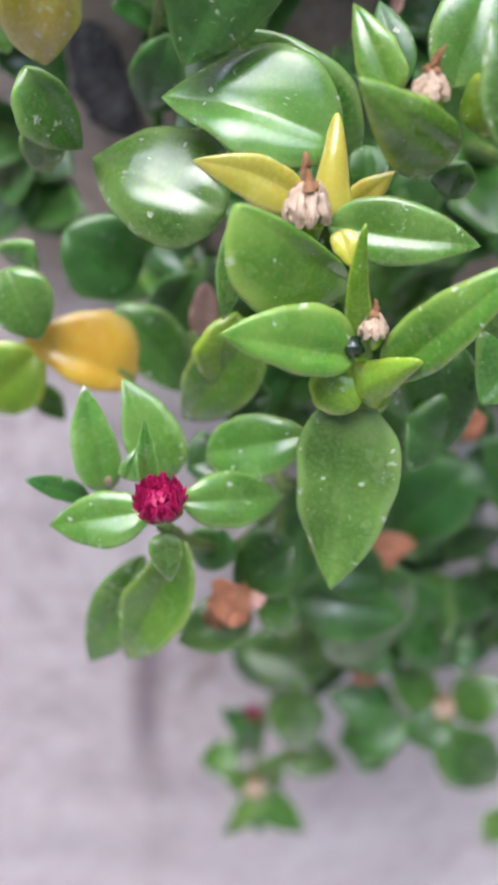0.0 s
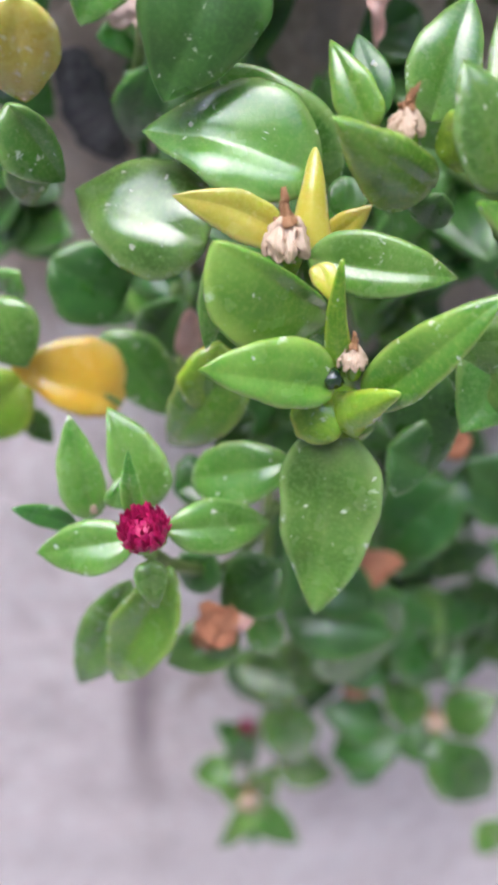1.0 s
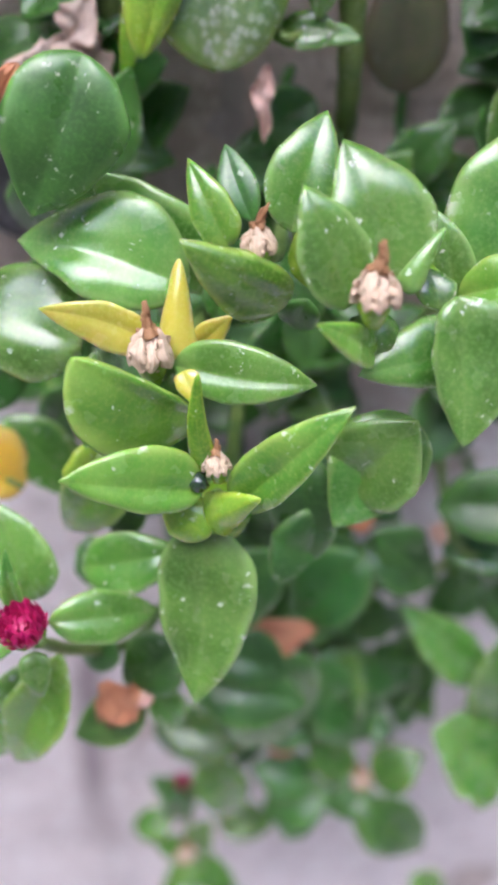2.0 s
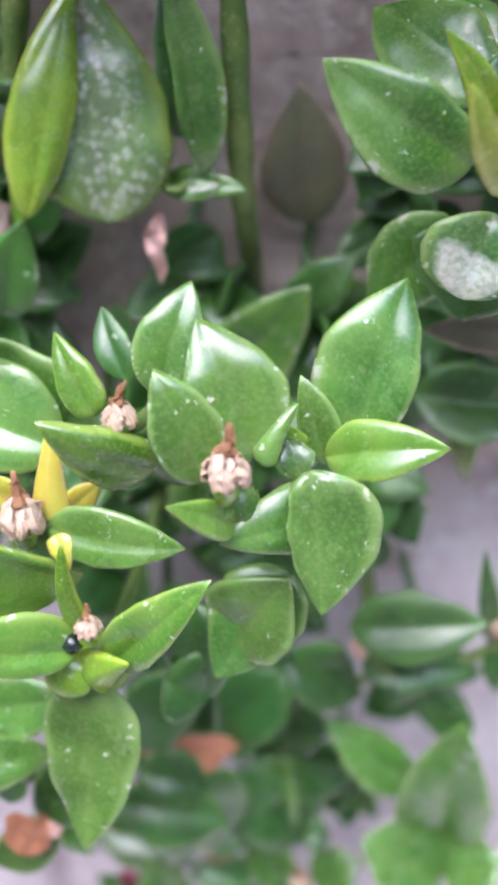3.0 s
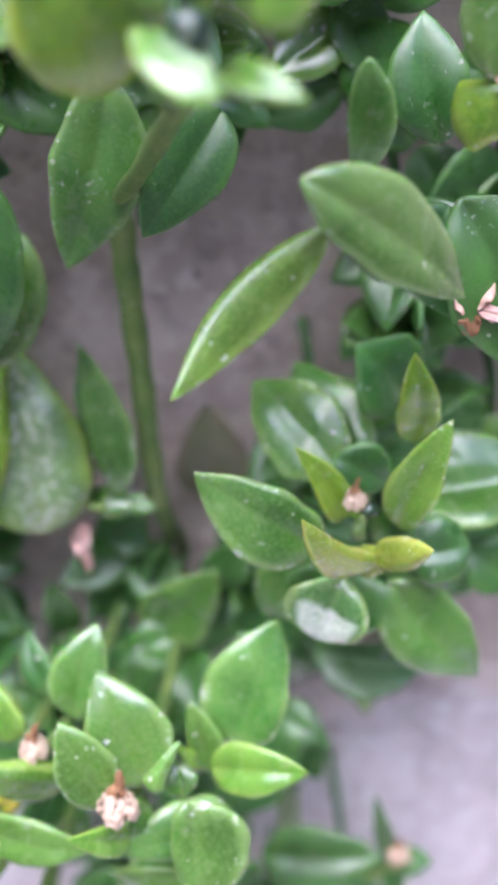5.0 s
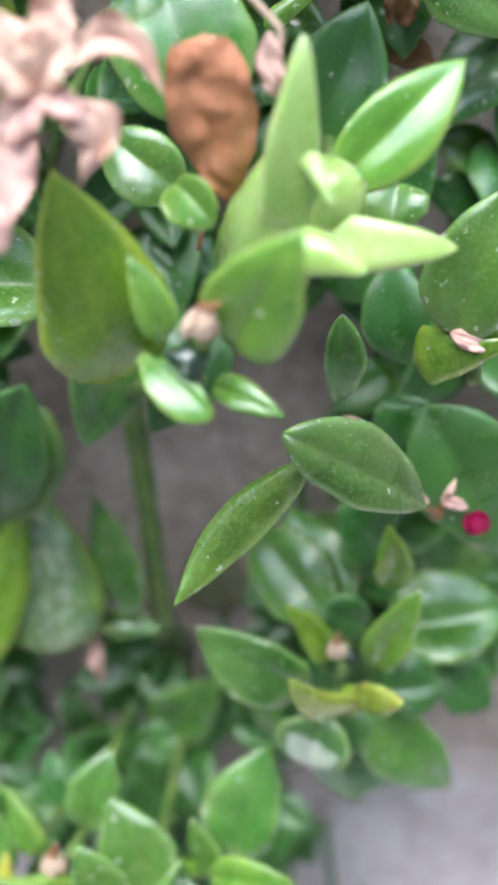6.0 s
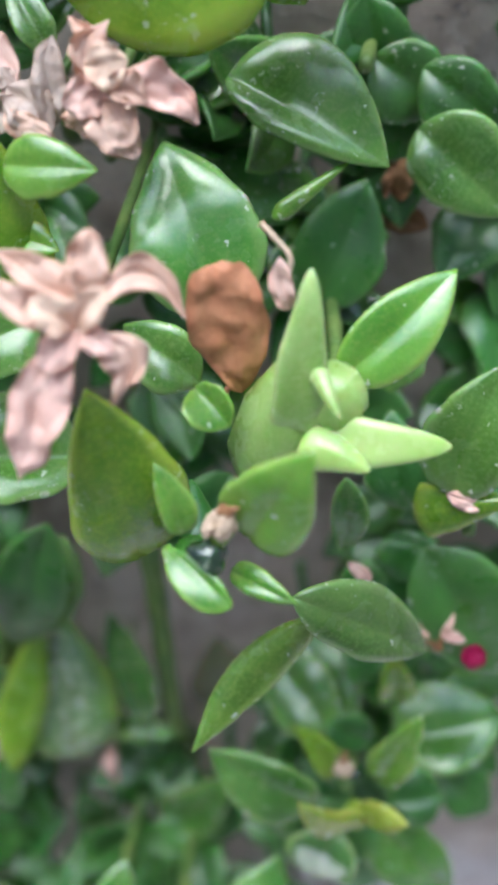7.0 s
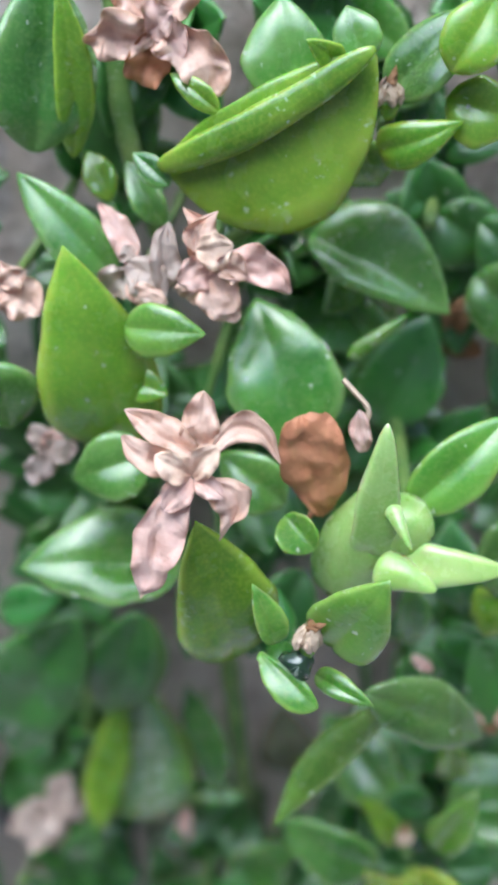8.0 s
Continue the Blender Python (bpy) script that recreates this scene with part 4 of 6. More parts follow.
capsule(s, (0.0866, 0.1430, 1.4076), (0.09, 0.08, 0.98), 0.0032, (0.95, -0.37, -0.19), True, 1.51)
lathe(s, "seed_pit", (0.0845, 0.1425, 1.4023), (0.09, -0.82, 0.56), [(0, 0.0030), (0.0015, 0.0028), (0.0026, 0.0018), (0.0030, 0.0003)], PIT, "dark wet seed chamber", lump=0.28)
stem(s, [(0.0844, 0.148, 1.3961), (0.0786, 0.165, 1.3863), (0.0666, 0.2, 1.3661), (0.0579, 0.226, 1.3553), (0.0609, 0.264, 1.3653)], 0.0021, 0.0018)

s = thing("flowering_shoot", (0.1049, 0.164, 1.4087), "pale young rosette with swollen translucent sepals", "plant", "shoots of the plant")
leaf(s, (0.0998, 0.162, 1.4151), (0.1038, 0.16, 1.4442), 0.0092, (-0.09, -0.99, -0.06), 0.2, 0.05, PALE, shape="flare", thick=0.009, name="sepal", lop=-0.02)
lathe(s, "swollen_base", (0.0948, 0.1690, 1.4028), (0.008, -0.009, 0.031), [(0, 0.0070), (0.004, 0.0084), (0.009, 0.0084), (0.014, 0.0074), (0.019, 0.0058), (0.024, 0.0040), (0.027, 0.0012)], PALE, "swollen translucent pale green base", lump=0.06)
leaf(s, (0.1079, 0.17, 1.4186), (0.1297, 0.176, 1.4362), 0.0135, (-0.07, -0.91, 0.4), 0.25, 0.05, FRESH, shape="ovate", thick=.0036, lop=0.10)
leaf(s, (0.1053, 0.16, 1.4121), (0.126, 0.155, 1.4129), 0.0091, (-0.22, -0.86, 0.47), 0.2, 0.05, PALE, shape="flare", name="sepal", thick=0.008, lop=-0.06)
leaf(s, (0.1005, 0.158, 1.413), (0.1119, 0.152, 1.411), 0.0101, (-0.27, -0.73, 0.63), 0.2, 0.05, PALE, shape="spur", name="sepal")
leaf(s, (0.1037, 0.157, 1.4282), (0.107, 0.15, 1.4223), 0.0038, (-0.2, -0.68, 0.7), 0.2, 0.05, PALE, shape="spur", name="sepal", lop=0.00)
lathe(s, "node", (0.1076, 0.1648, 1.4082), (0, -0.18, 0.8), [(0, 0.0018), (0.0021, 0.0041), (0.0046, 0.0051), (0.0072, 0.0041), (0.0090, 0.0018)], PALE, lump=0.12)
lathe(s, "seed_cup", (0.1065, 0.1630, 1.4193), (0.26, -0.57, 0.57), [(0, 0.0062), (0.0026, 0.0060), (0.0046, 0.0048), (0.0061, 0.0028), (0.0068, 0.0005)], PALE, "glossy translucent dome", lump=0.05)
leaf(s, (0.1101, 0.182, 1.3899), (0.1085, 0.186, 1.3679), 0.0083, (-0.14, -0.98, -0.17), 0.2, 0.05, GREEN)
leaf(s, (0.0874, 0.185, 1.4265), (0.0783, 0.201, 1.4555), 0.0251, (0.02, -0.87, 0.49), .1, .06, GREEN, shape="heart", lop=0.03)
leaf(s, (0.0825, 0.178, 1.416), (0.0688, 0.184, 1.4262), 0.0131, (-0, -0.86, 0.51), 0.2, 0.05, GREEN)
leaf(s, (0.0981, 0.205, 1.4379), (0.1142, 0.21, 1.4469), 0.0044, (0.11, -0.94, 0.32), -.2, 0.05, FRESH, shape="spur", lop=0.03)
leaf(s, (0.1056, 0.224, 1.4096), (0.1193, 0.23, 1.4375), 0.0214, (-0.1, -0.96, 0.25), 0.2, 0.05, DARK_SHADED)
leaf(s, (0.1248, 0.196, 1.3711), (0.1219, 0.204, 1.3928), 0.0150, (-0.09, -0.94, 0.33), 0.2, 0.05, DARK_SHADED)
stem(s, [(0.1049, 0.164, 1.4087), (0.1089, 0.184, 1.4127), (0.1109, 0.235, 1.4127), (0.1129, 0.264, 1.4267)], 0.0016, 0.0018)

s = thing("dead_leaf", (0.0896, 0.169, 1.4172), "flat brown dead leaf caught among green leaves", "dead leaf", "dead leaves")
leaf(s, (0.087, 0.167, 1.4435), (0.0909, 0.17, 1.4177), 0.0141, (0.14, -0.99, -0.09), .12, 0.05, BROWN, shape="obov2", crinkle=0.16, thick=0.0007, name="blade", lop=-0.17)
stem(s, [(0.0882, 0.17, 1.4187), (0.0865, 0.172, 1.4133), (0.0841, 0.18, 1.4055)], 0.0005, 0.0004, BROWN, "dry_thread")
stem(s, [(0.0961, 0.172, 1.4481), (0.0985, 0.17, 1.4458), (0.1007, 0.168, 1.4431), (0.0995, 0.168, 1.4386)], 0.0006, 0.0005, STRAW, "dry_thread")
leaf(s, (0.0998, 0.168, 1.4339), (0.0986, 0.168, 1.4435), 0.0044, (0.02, -1, 0), 0.2, 0.05, PINKTAN, shape="lance", crinkle=.3, thick=0.0007, name="withered_leaf")

s = thing("withered_flower", (0.0667, 0.153, 1.4399), "withered tan flower with crinkled papery petals", "dried flower", "withered flowers")
flower_heart(s, (0.0673, 0.151, 1.4409), (0.16, -0.87, 0.46), 0.0025)
stem(s, [(0.0669, 0.1527, 1.44), (0.0641, 0.1784, 1.4316), (0.0733, 0.24, 1.4509), (0.0773, 0.263, 1.4709)], 0.0010, 0.0014, name="flower_stalk")
leaf(s, (0.0683, 0.157, 1.4416), (0.0557, 0.158, 1.4518), 0.0065, (0.24, -0.89, 0.38), .4, 0.05, TAN, shape="lance", crinkle=.35, thick=0.0007, name="dry_petal")
leaf(s, (0.0677, 0.157, 1.4417), (0.0699, 0.16, 1.4529), 0.0081, (0.11, -0.97, 0.23), .3, 0.05, TAN, shape="lance", crinkle=.35, thick=0.0007, name="dry_petal")
leaf(s, (0.0653, 0.153, 1.4423), (0.0552, 0.152, 1.4491), 0.0060, (0.33, -0.88, 0.35), .7, 0.05, TAN, shape="lance", crinkle=.4, thick=0.0007, bow=-.15, name="dry_petal")
leaf(s, (0.0687, 0.155, 1.4415), (0.0834, 0.16, 1.437), 0.0060, (0.4, -0.83, 0.39), .5, 0.05, TAN, shape="lance", crinkle=.3, thick=0.0007, bow=-.36, name="dry_petal")
leaf(s, (0.0661, 0.152, 1.4394), (0.0558, 0.143, 1.4187), 0.0091, (0.11, -0.93, 0.35), .25, 0.05, PINKTAN, shape="lance", crinkle=.35, thick=0.0007, name="withered_leaf")
leaf(s, (0.0682, 0.151, 1.4402), (0.0712, 0.148, 1.4283), 0.0072, (0.21, -0.93, 0.29), .4, 0.05, TAN, shape="lance", crinkle=.35, thick=0.0007, bow=-.42, name="dry_petal")
leaf(s, (0.0674, 0.15, 1.441), (0.0618, 0.148, 1.4467), 0.0063, (0.5, -0.85, 0.19), .5, 0.05, CREAM, shape="round", crinkle=.18, thick=0.0007)
leaf(s, (0.0676, 0.15, 1.4414), (0.073, 0.148, 1.4478), 0.0057, (-0.32, -0.95, -0.03), .5, 0.05, CREAM, shape="round", crinkle=.18, thick=0.0007)
leaf(s, (0.0672, 0.15, 1.4408), (0.0616, 0.147, 1.4359), 0.0060, (0.11, -0.9, 0.42), .4, 0.05, PINKTAN, shape="lance", crinkle=.18, thick=0.0007, name="withered_leaf")
leaf(s, (0.0679, 0.15, 1.4405), (0.0731, 0.147, 1.4377), 0.0044, (-0.1, -0.76, 0.64), .4, 0.05, PINKTAN, shape="lance", crinkle=.18, thick=0.0007, name="withered_leaf")

s = thing("withered_flower", (0.0704, 0.186, 1.4678), "small withered tan flower hanging above a leaf", "dried flower", "withered flowers")
flower_heart(s, (0.0704, 0.186, 1.4678), (0.13, -0.96, 0.27), 0.0023)
stem(s, [(0.0701, 0.1879, 1.4672), (0.0679, 0.2151, 1.4624), (0.0764, 0.24, 1.4778), (0.0804, 0.263, 1.4978)], 0.0010, 0.0014, name="flower_stalk")
leaf(s, (0.0679, 0.186, 1.4674), (0.0672, 0.188, 1.4803), 0.0058, (0.14, -0.98, 0.16), .6, 0.05, TAN, shape="lance", crinkle=.4, thick=0.0007, bow=.1, name="dry_petal")
leaf(s, (0.0706, 0.186, 1.4699), (0.0733, 0.188, 1.4788), 0.0063, (0.1, -0.98, 0.19), .6, 0.05, TAN, shape="lance", crinkle=.4, thick=0.0007, bow=-.3, name="dry_petal")
leaf(s, (0.0689, 0.183, 1.4726), (0.0761, 0.182, 1.4732), 0.0072, (-0.15, -0.96, 0.23), .2, 0.05, CREAM, shape="round", crinkle=.2, thick=0.0007)
leaf(s, (0.0706, 0.184, 1.4683), (0.0867, 0.184, 1.4626), 0.0084, (0.1, -0.96, 0.28), .5, 0.05, PINKTAN, shape="lance", crinkle=.45, thick=0.0007, bow=-.18, name="withered_leaf")
leaf(s, (0.07, 0.184, 1.4673), (0.0749, 0.182, 1.4572), 0.0083, (0.14, -0.96, 0.26), .5, 0.05, TAN, shape="lance", crinkle=.4, thick=0.0007, name="dry_petal")
leaf(s, (0.0711, 0.184, 1.4677), (0.0647, 0.182, 1.4661), 0.0074, (0.22, -0.93, 0.3), .3, 0.05, PINKTAN, shape="lance", crinkle=.3, thick=0.0007, name="withered_leaf")
leaf(s, (0.0676, 0.186, 1.4658), (0.0642, 0.186, 1.4616), 0.0065, (-0.06, -1, 0.05), 0.2, 0.05, TAN, shape="lance", crinkle=.4, thick=0.0007, name="dry_petal")
leaf(s, (0.0724, 0.183, 1.4695), (0.0785, 0.182, 1.4668), 0.0063, (-0.01, -0.95, 0.32), .4, 0.05, TAN, shape="lance", crinkle=.3, thick=0.0007, name="dry_petal")

s = thing("withered_flower", (0.0574, 0.192, 1.4664), "greyish withered flower remains", "dried flower", "withered flowers")
flower_heart(s, (0.0574, 0.192, 1.4664), (0.19, -0.95, 0.26), 0.0022)
stem(s, [(0.057, 0.1939, 1.4659), (0.0537, 0.2209, 1.4611), (0.0634, 0.24, 1.4764), (0.0674, 0.263, 1.4964)], 0.0010, 0.0014, name="flower_stalk")
leaf(s, (0.0537, 0.19, 1.4689), (0.0615, 0.188, 1.4623), 0.0098, (0.08, -0.93, 0.37), .3, 0.05, ASH, shape="lance", crinkle=.25, thick=0.0007)
leaf(s, (0.0612, 0.19, 1.4622), (0.0627, 0.19, 1.4771), 0.0065, (0.14, -0.99, -0.01), .5, 0.05, ASH, shape="lance", crinkle=.3, thick=0.0007)
leaf(s, (0.0562, 0.19, 1.467), (0.0468, 0.19, 1.4627), 0.0077, (-0.07, -0.99, 0.15), .5, 0.05, ASH, shape="lance", crinkle=.4, thick=0.0007)
leaf(s, (0.0547, 0.192, 1.4671), (0.0483, 0.196, 1.4799), 0.0060, (0.15, -0.92, 0.36), .6, 0.05, PINKTAN, shape="lance", crinkle=.4, thick=0.0007, name="withered_leaf")
leaf(s, (0.0529, 0.188, 1.4651), (0.0617, 0.187, 1.4607), 0.0052, (0.07, -0.93, 0.35), 0.2, 0.05, TAN, shape="lance", crinkle=.4, thick=0.0007, name="dry_petal")
leaf(s, (0.055, 0.192, 1.4688), (0.0528, 0.192, 1.4722), 0.0054, (0.26, -0.95, 0.16), 0.2, 0.05, ASH, shape="lance", crinkle=.4, thick=0.0007)

s = thing("withered_flower", (0.0624, 0.205, 1.5113), "withered tan flower among the upper leaves", "dried flower", "withered flowers")
flower_heart(s, (0.0632, 0.204, 1.5118), (0.14, -0.99, 0.09), 0.0029)
stem(s, [(0.0629, 0.206, 1.5117), (0.0604, 0.2337, 1.5101), (0.0692, 0.24, 1.5218), (0.0732, 0.263, 1.5418)], 0.0010, 0.0014, name="flower_stalk")
leaf(s, (0.0637, 0.204, 1.5113), (0.0487, 0.204, 1.5094), 0.0095, (-0.01, -1, 0.07), .5, 0.05, TAN, shape="lance", crinkle=.45, thick=0.0007, name="dry_petal")
leaf(s, (0.0643, 0.203, 1.5108), (0.0748, 0.2, 1.4968), 0.0106, (0.03, -0.97, 0.23), .5, 0.05, TAN, shape="lance", crinkle=.45, thick=0.0007, bow=-.15, name="dry_petal")
leaf(s, (0.0624, 0.204, 1.5104), (0.0581, 0.205, 1.5005), 0.0090, (0.05, -0.99, -0.12), .5, 0.05, BROWN, shape="lance", crinkle=.45, thick=0.0007, name="withered_leaf")
leaf(s, (0.0638, 0.204, 1.5123), (0.0703, 0.206, 1.5216), 0.0098, (0.15, -0.98, 0.11), .4, 0.05, TAN, shape="lance", crinkle=.45, thick=0.0007, name="dry_petal")
leaf(s, (0.0627, 0.204, 1.5124), (0.0557, 0.206, 1.5199), 0.0088, (-0.01, -0.97, 0.25), .4, 0.05, TAN, shape="lance", crinkle=.4, thick=0.0007, name="dry_petal")
leaf(s, (0.0623, 0.202, 1.5111), (0.0679, 0.2, 1.5144), 0.0076, (-0.26, -0.96, -0.14), .3, 0.05, PINKTAN, shape="lance", crinkle=.3, thick=0.0007, name="withered_leaf")
leaf(s, (0.0638, 0.202, 1.5105), (0.0692, 0.2, 1.5072), 0.0077, (-0.17, -0.94, 0.3), .3, 0.05, PINKTAN, shape="lance", crinkle=.35, thick=0.0007, name="withered_leaf")

s = thing("withered_flower", (0.0293, 0.19, 1.4258), "pale shrivelled flower remains", "dried flower", "withered flowers")
flower_heart(s, (0.0287, 0.19, 1.4258), (0.28, -0.84, 0.46), 0.0026)
stem(s, [(0.0281, 0.1917, 1.4249), (0.023, 0.2168, 1.4166), (0.0347, 0.24, 1.4358), (0.0387, 0.263, 1.4558)], 0.0010, 0.0014, name="flower_stalk")
leaf(s, (0.0293, 0.19, 1.4258), (0.0219, 0.19, 1.4186), 0.0065, (-0.11, -0.99, 0.12), 0.2, 0.05, ASH, shape="lance", crinkle=.4, thick=0.0007)
leaf(s, (0.0287, 0.19, 1.4258), (0.0359, 0.19, 1.4261), 0.0058, (-0.02, -0.88, 0.47), 0.2, 0.05, ASH, shape="lance", crinkle=.4, thick=0.0007)
leaf(s, (0.0285, 0.19, 1.4251), (0.0253, 0.192, 1.4315), 0.0065, (0.31, -0.86, 0.41), 0.2, 0.05, ASH, shape="lance", crinkle=.4, thick=0.0007)
leaf(s, (0.0293, 0.19, 1.4258), (0.0311, 0.192, 1.4305), 0.0052, (0.22, -0.92, 0.31), 0.2, 0.05, PINKTAN, shape="lance", crinkle=.4, thick=0.0007, name="withered_leaf")

s = thing("withered_flower", (0.0296, 0.186, 1.4666), "tan withered flower at the leaf edge", "dried flower", "withered flowers")
flower_heart(s, (0.0277, 0.188, 1.4654), (0.31, -0.9, 0.31), 0.0028)
stem(s, [(0.027, 0.1898, 1.4648), (0.0215, 0.216, 1.4592), (0.0337, 0.24, 1.4754), (0.0377, 0.263, 1.4954)], 0.0010, 0.0014, name="flower_stalk")
leaf(s, (0.0271, 0.188, 1.4655), (0.0344, 0.188, 1.4608), 0.0088, (0.23, -0.9, 0.36), 0.2, 0.05, TAN, shape="lance", crinkle=.4, thick=0.0007, name="dry_petal")
leaf(s, (0.0272, 0.188, 1.4661), (0.0324, 0.189, 1.4693), 0.0070, (0.08, -0.98, 0.17), 0.2, 0.05, TAN, shape="lance", crinkle=.4, thick=0.0007, name="dry_petal")
leaf(s, (0.0277, 0.188, 1.4654), (0.0183, 0.189, 1.4626), 0.0083, (-0.16, -0.97, 0.2), 0.2, 0.05, TAN, shape="lance", crinkle=.4, thick=0.0007, name="dry_petal")

s = thing("withered_flower", (-0.0053, 0.225, 1.2735), "brown withered flower low in the shade", "dried flower", "withered flowers")
flower_heart(s, (-0.0058, 0.226, 1.2723), (0.27, -0.63, 0.72), 0.0046)
stem(s, [(-0.0063, 0.2273, 1.2709), (-0.0112, 0.2487, 1.2579), (0.0002, 0.24, 1.2823), (0.0042, 0.263, 1.3023)], 0.0010, 0.0014, name="flower_stalk")
leaf(s, (-0.0058, 0.226, 1.2723), (0.0015, 0.226, 1.2802), 0.0115, (-0.3, -0.91, 0.28), 0.2, 0.05, ASH, shape="lance", crinkle=.4, thick=0.0007, name="dry_petal")
leaf(s, (-0.0058, 0.226, 1.2723), (-0.0205, 0.224, 1.2554), 0.0175, (-0.22, -0.93, 0.3), 0.2, 0.05, ASH, shape="lance", crinkle=.4, thick=0.0007, name="dry_petal")
leaf(s, (-0.0058, 0.226, 1.2723), (-0.0116, 0.224, 1.2493), 0.0137, (0.14, -0.99, 0.05), 0.2, 0.05, ASH, shape="lance", crinkle=.4, thick=0.0007, name="withered_leaf")
leaf(s, (-0.0058, 0.226, 1.2723), (0.0026, 0.226, 1.2637), 0.0097, (0.53, -0.67, 0.51), 0.2, 0.05, ASH, shape="lance", crinkle=.4, thick=0.0007, name="dry_petal")

s = thing("stone_chip", (-0.0315, 0.25, 1.2312), "dark bluish grey stone chip lodged in the wall", "stone", "")
chip(s, (-0.0383, 0.256, 1.2423), (-0.0277, 0.256, 1.2127), 0.0072)

s = thing("trailing_shoot", (0.062, 0.178, 1.4566), "thick yellow-green shoot leaves turned edge-on", "plant", "shoots of the plant")
leaf(s, (0.0473, 0.188, 1.4284), (0.0425, 0.184, 1.4752), 0.0259, (0.3, -0.95, -0.05), -.12, .06, BRIGHT, shape="delta", thick=0.006, lop=-0.14)
leaf(s, (0.0488, 0.198, 1.4632), (0.03, 0.204, 1.4857), 0.0126, (0.15, -0.92, 0.37), .2, 0.05, GREEN, shape="heart", lop=-0.12)
leaf(s, (0.0525, 0.183, 1.4576), (0.0694, 0.178, 1.457), 0.0111, (-0.25, -0.88, 0.42), .15, 0.05, FRESH, shape="heart", lop=0.04)
leaf(s, (0.0541, 0.18, 1.4299), (0.0369, 0.178, 1.425), 0.0153, (-0.02, -0.9, 0.43), 0.2, 0.05, GREEN)
leaf(s, (0.0571, 0.182, 1.3983), (0.0212, 0.176, 1.4037), 0.0228, (0.22, -0.63, 0.75), .2, .06, GREEN, shape="heart", lop=0.14)
leaf(s, (0.0509, 0.186, 1.4435), (0.0595, 0.182, 1.4422), 0.0072, (-0.28, -0.79, 0.55), 0.2, 0.05, BRIGHT)
leaf(s, (0.0229, 0.182, 1.4524), (0.0236, 0.184, 1.4352), 0.0145, (0.39, -0.92, -0.09), 0.2, 0.05, GREEN)
leaf(s, (0.0207, 0.206, 1.3655), (-0.0112, 0.214, 1.3067), 0.0282, (-0.13, -0.99, -0.06), 0.2, 0.05, DARK_SHADED)
leaf(s, (0.0382, 0.208, 1.364), (0.021, 0.216, 1.3189), 0.0197, (-0.11, -0.99, -0.13), 0.2, 0.05, DARK_SHADED)
leaf(s, (0.0034, 0.2, 1.3732), (0.0222, 0.196, 1.3792), 0.0118, (-0.33, -0.79, 0.51), 0.2, 0.05, DARK_SHADED)
stem(s, [(0.0462, 0.19, 1.4291), (0.044, 0.205, 1.4163), (0.0411, 0.225, 1.3962), (0.0441, 0.264, 1.4062)], 0.0019, 0.0016)

s = thing("trailing_shoot", (0.086, 0.198, 1.4802), "large bright shoot with a broad thick yellow-edged leaf", "plant", "shoots of the plant")
leaf(s, (0.0627, 0.199, 1.4851), (0.1051, 0.194, 1.5048), 0.0274, (-0.16, -0.98, 0.09), 0.0, 0, BRIGHT, shape="broad", thick=0.005, lop=0.74)
leaf(s, (0.0618, 0.196, 1.4861), (0.105, 0.19, 1.5059), 0.0069, (-0.17, -0.98, 0.08), 0, 0, BRIGHT, shape="roll", thick=0.01, bow=0.03, lop=-0.07)
leaf(s, (0.0593, 0.206, 1.4709), (0.052, 0.212, 1.4847), 0.0074, (0.07, -0.9, 0.43), .3, 0.05, GREEN)
leaf(s, (0.0468, 0.214, 1.4755), (0.0422, 0.22, 1.4857), 0.0074, (0.09, -0.84, 0.53), .3, 0.05, BRIGHT)
leaf(s, (0.034, 0.206, 1.4892), (0.0417, 0.214, 1.5236), 0.0221, (0.26, -0.95, 0.16), 0.2, 0.05, GREEN)
leaf(s, (0.0417, 0.208, 1.487), (0.0449, 0.206, 1.5218), 0.0081, (0.21, -0.97, -0.08), 0.2, 0.05, BRIGHT)
leaf(s, (0.075, 0.196, 1.4958), (0.0654, 0.2, 1.5034), 0.0050, (-0.12, -0.93, 0.34), 0.2, 0.05, BRIGHT)
leaf(s, (0.0632, 0.196, 1.4824), (0.056, 0.2, 1.4888), 0.0057, (-0.08, -0.89, 0.46), 0.2, 0.05, GREEN)
leaf(s, (0.0443, 0.232, 1.4747), (0.05, 0.24, 1.5075), 0.0200, (0.19, -0.96, 0.2), 0.2, 0.05, DARK_SHADED)
stem(s, [(0.0521, 0.2260, 1.5221), (0.0516, 0.2240, 1.5091), (0.0511, 0.2210, 1.4932), (0.0536, 0.2180, 1.4775), (0.0552, 0.2260, 1.4631), (0.0524, 0.2500, 1.4465)], 0.0026, 0.0024, STEM)
stem(s, [(0.0819, 0.202, 1.4735), (0.0716, 0.215, 1.4627), (0.0627, 0.235, 1.4449), (0.0657, 0.264, 1.4549)], 0.0017, 0.0015)

s = thing("flowering_shoot", (0.1073, 0.204, 1.4885), "glossy rosette at the top with a dry brown seed head", "plant", "shoots of the plant")
leaf(s, (0.1087, 0.206, 1.4945), (0.1283, 0.206, 1.5097), 0.0150, (-0.4, -0.76, 0.51), .2, 0.05, GREEN, shape="heart", lop=0.06)
leaf(s, (0.1059, 0.202, 1.4851), (0.1226, 0.198, 1.4902), 0.0096, (-0.28, -0.95, 0.16), .1, 0.05, BRIGHT, shape="sepal", name="sepal")
leaf(s, (0.1197, 0.204, 1.4931), (0.1347, 0.2, 1.4888), 0.0135, (-0.2, -0.96, 0.2), .2, 0.05, BRIGHT)
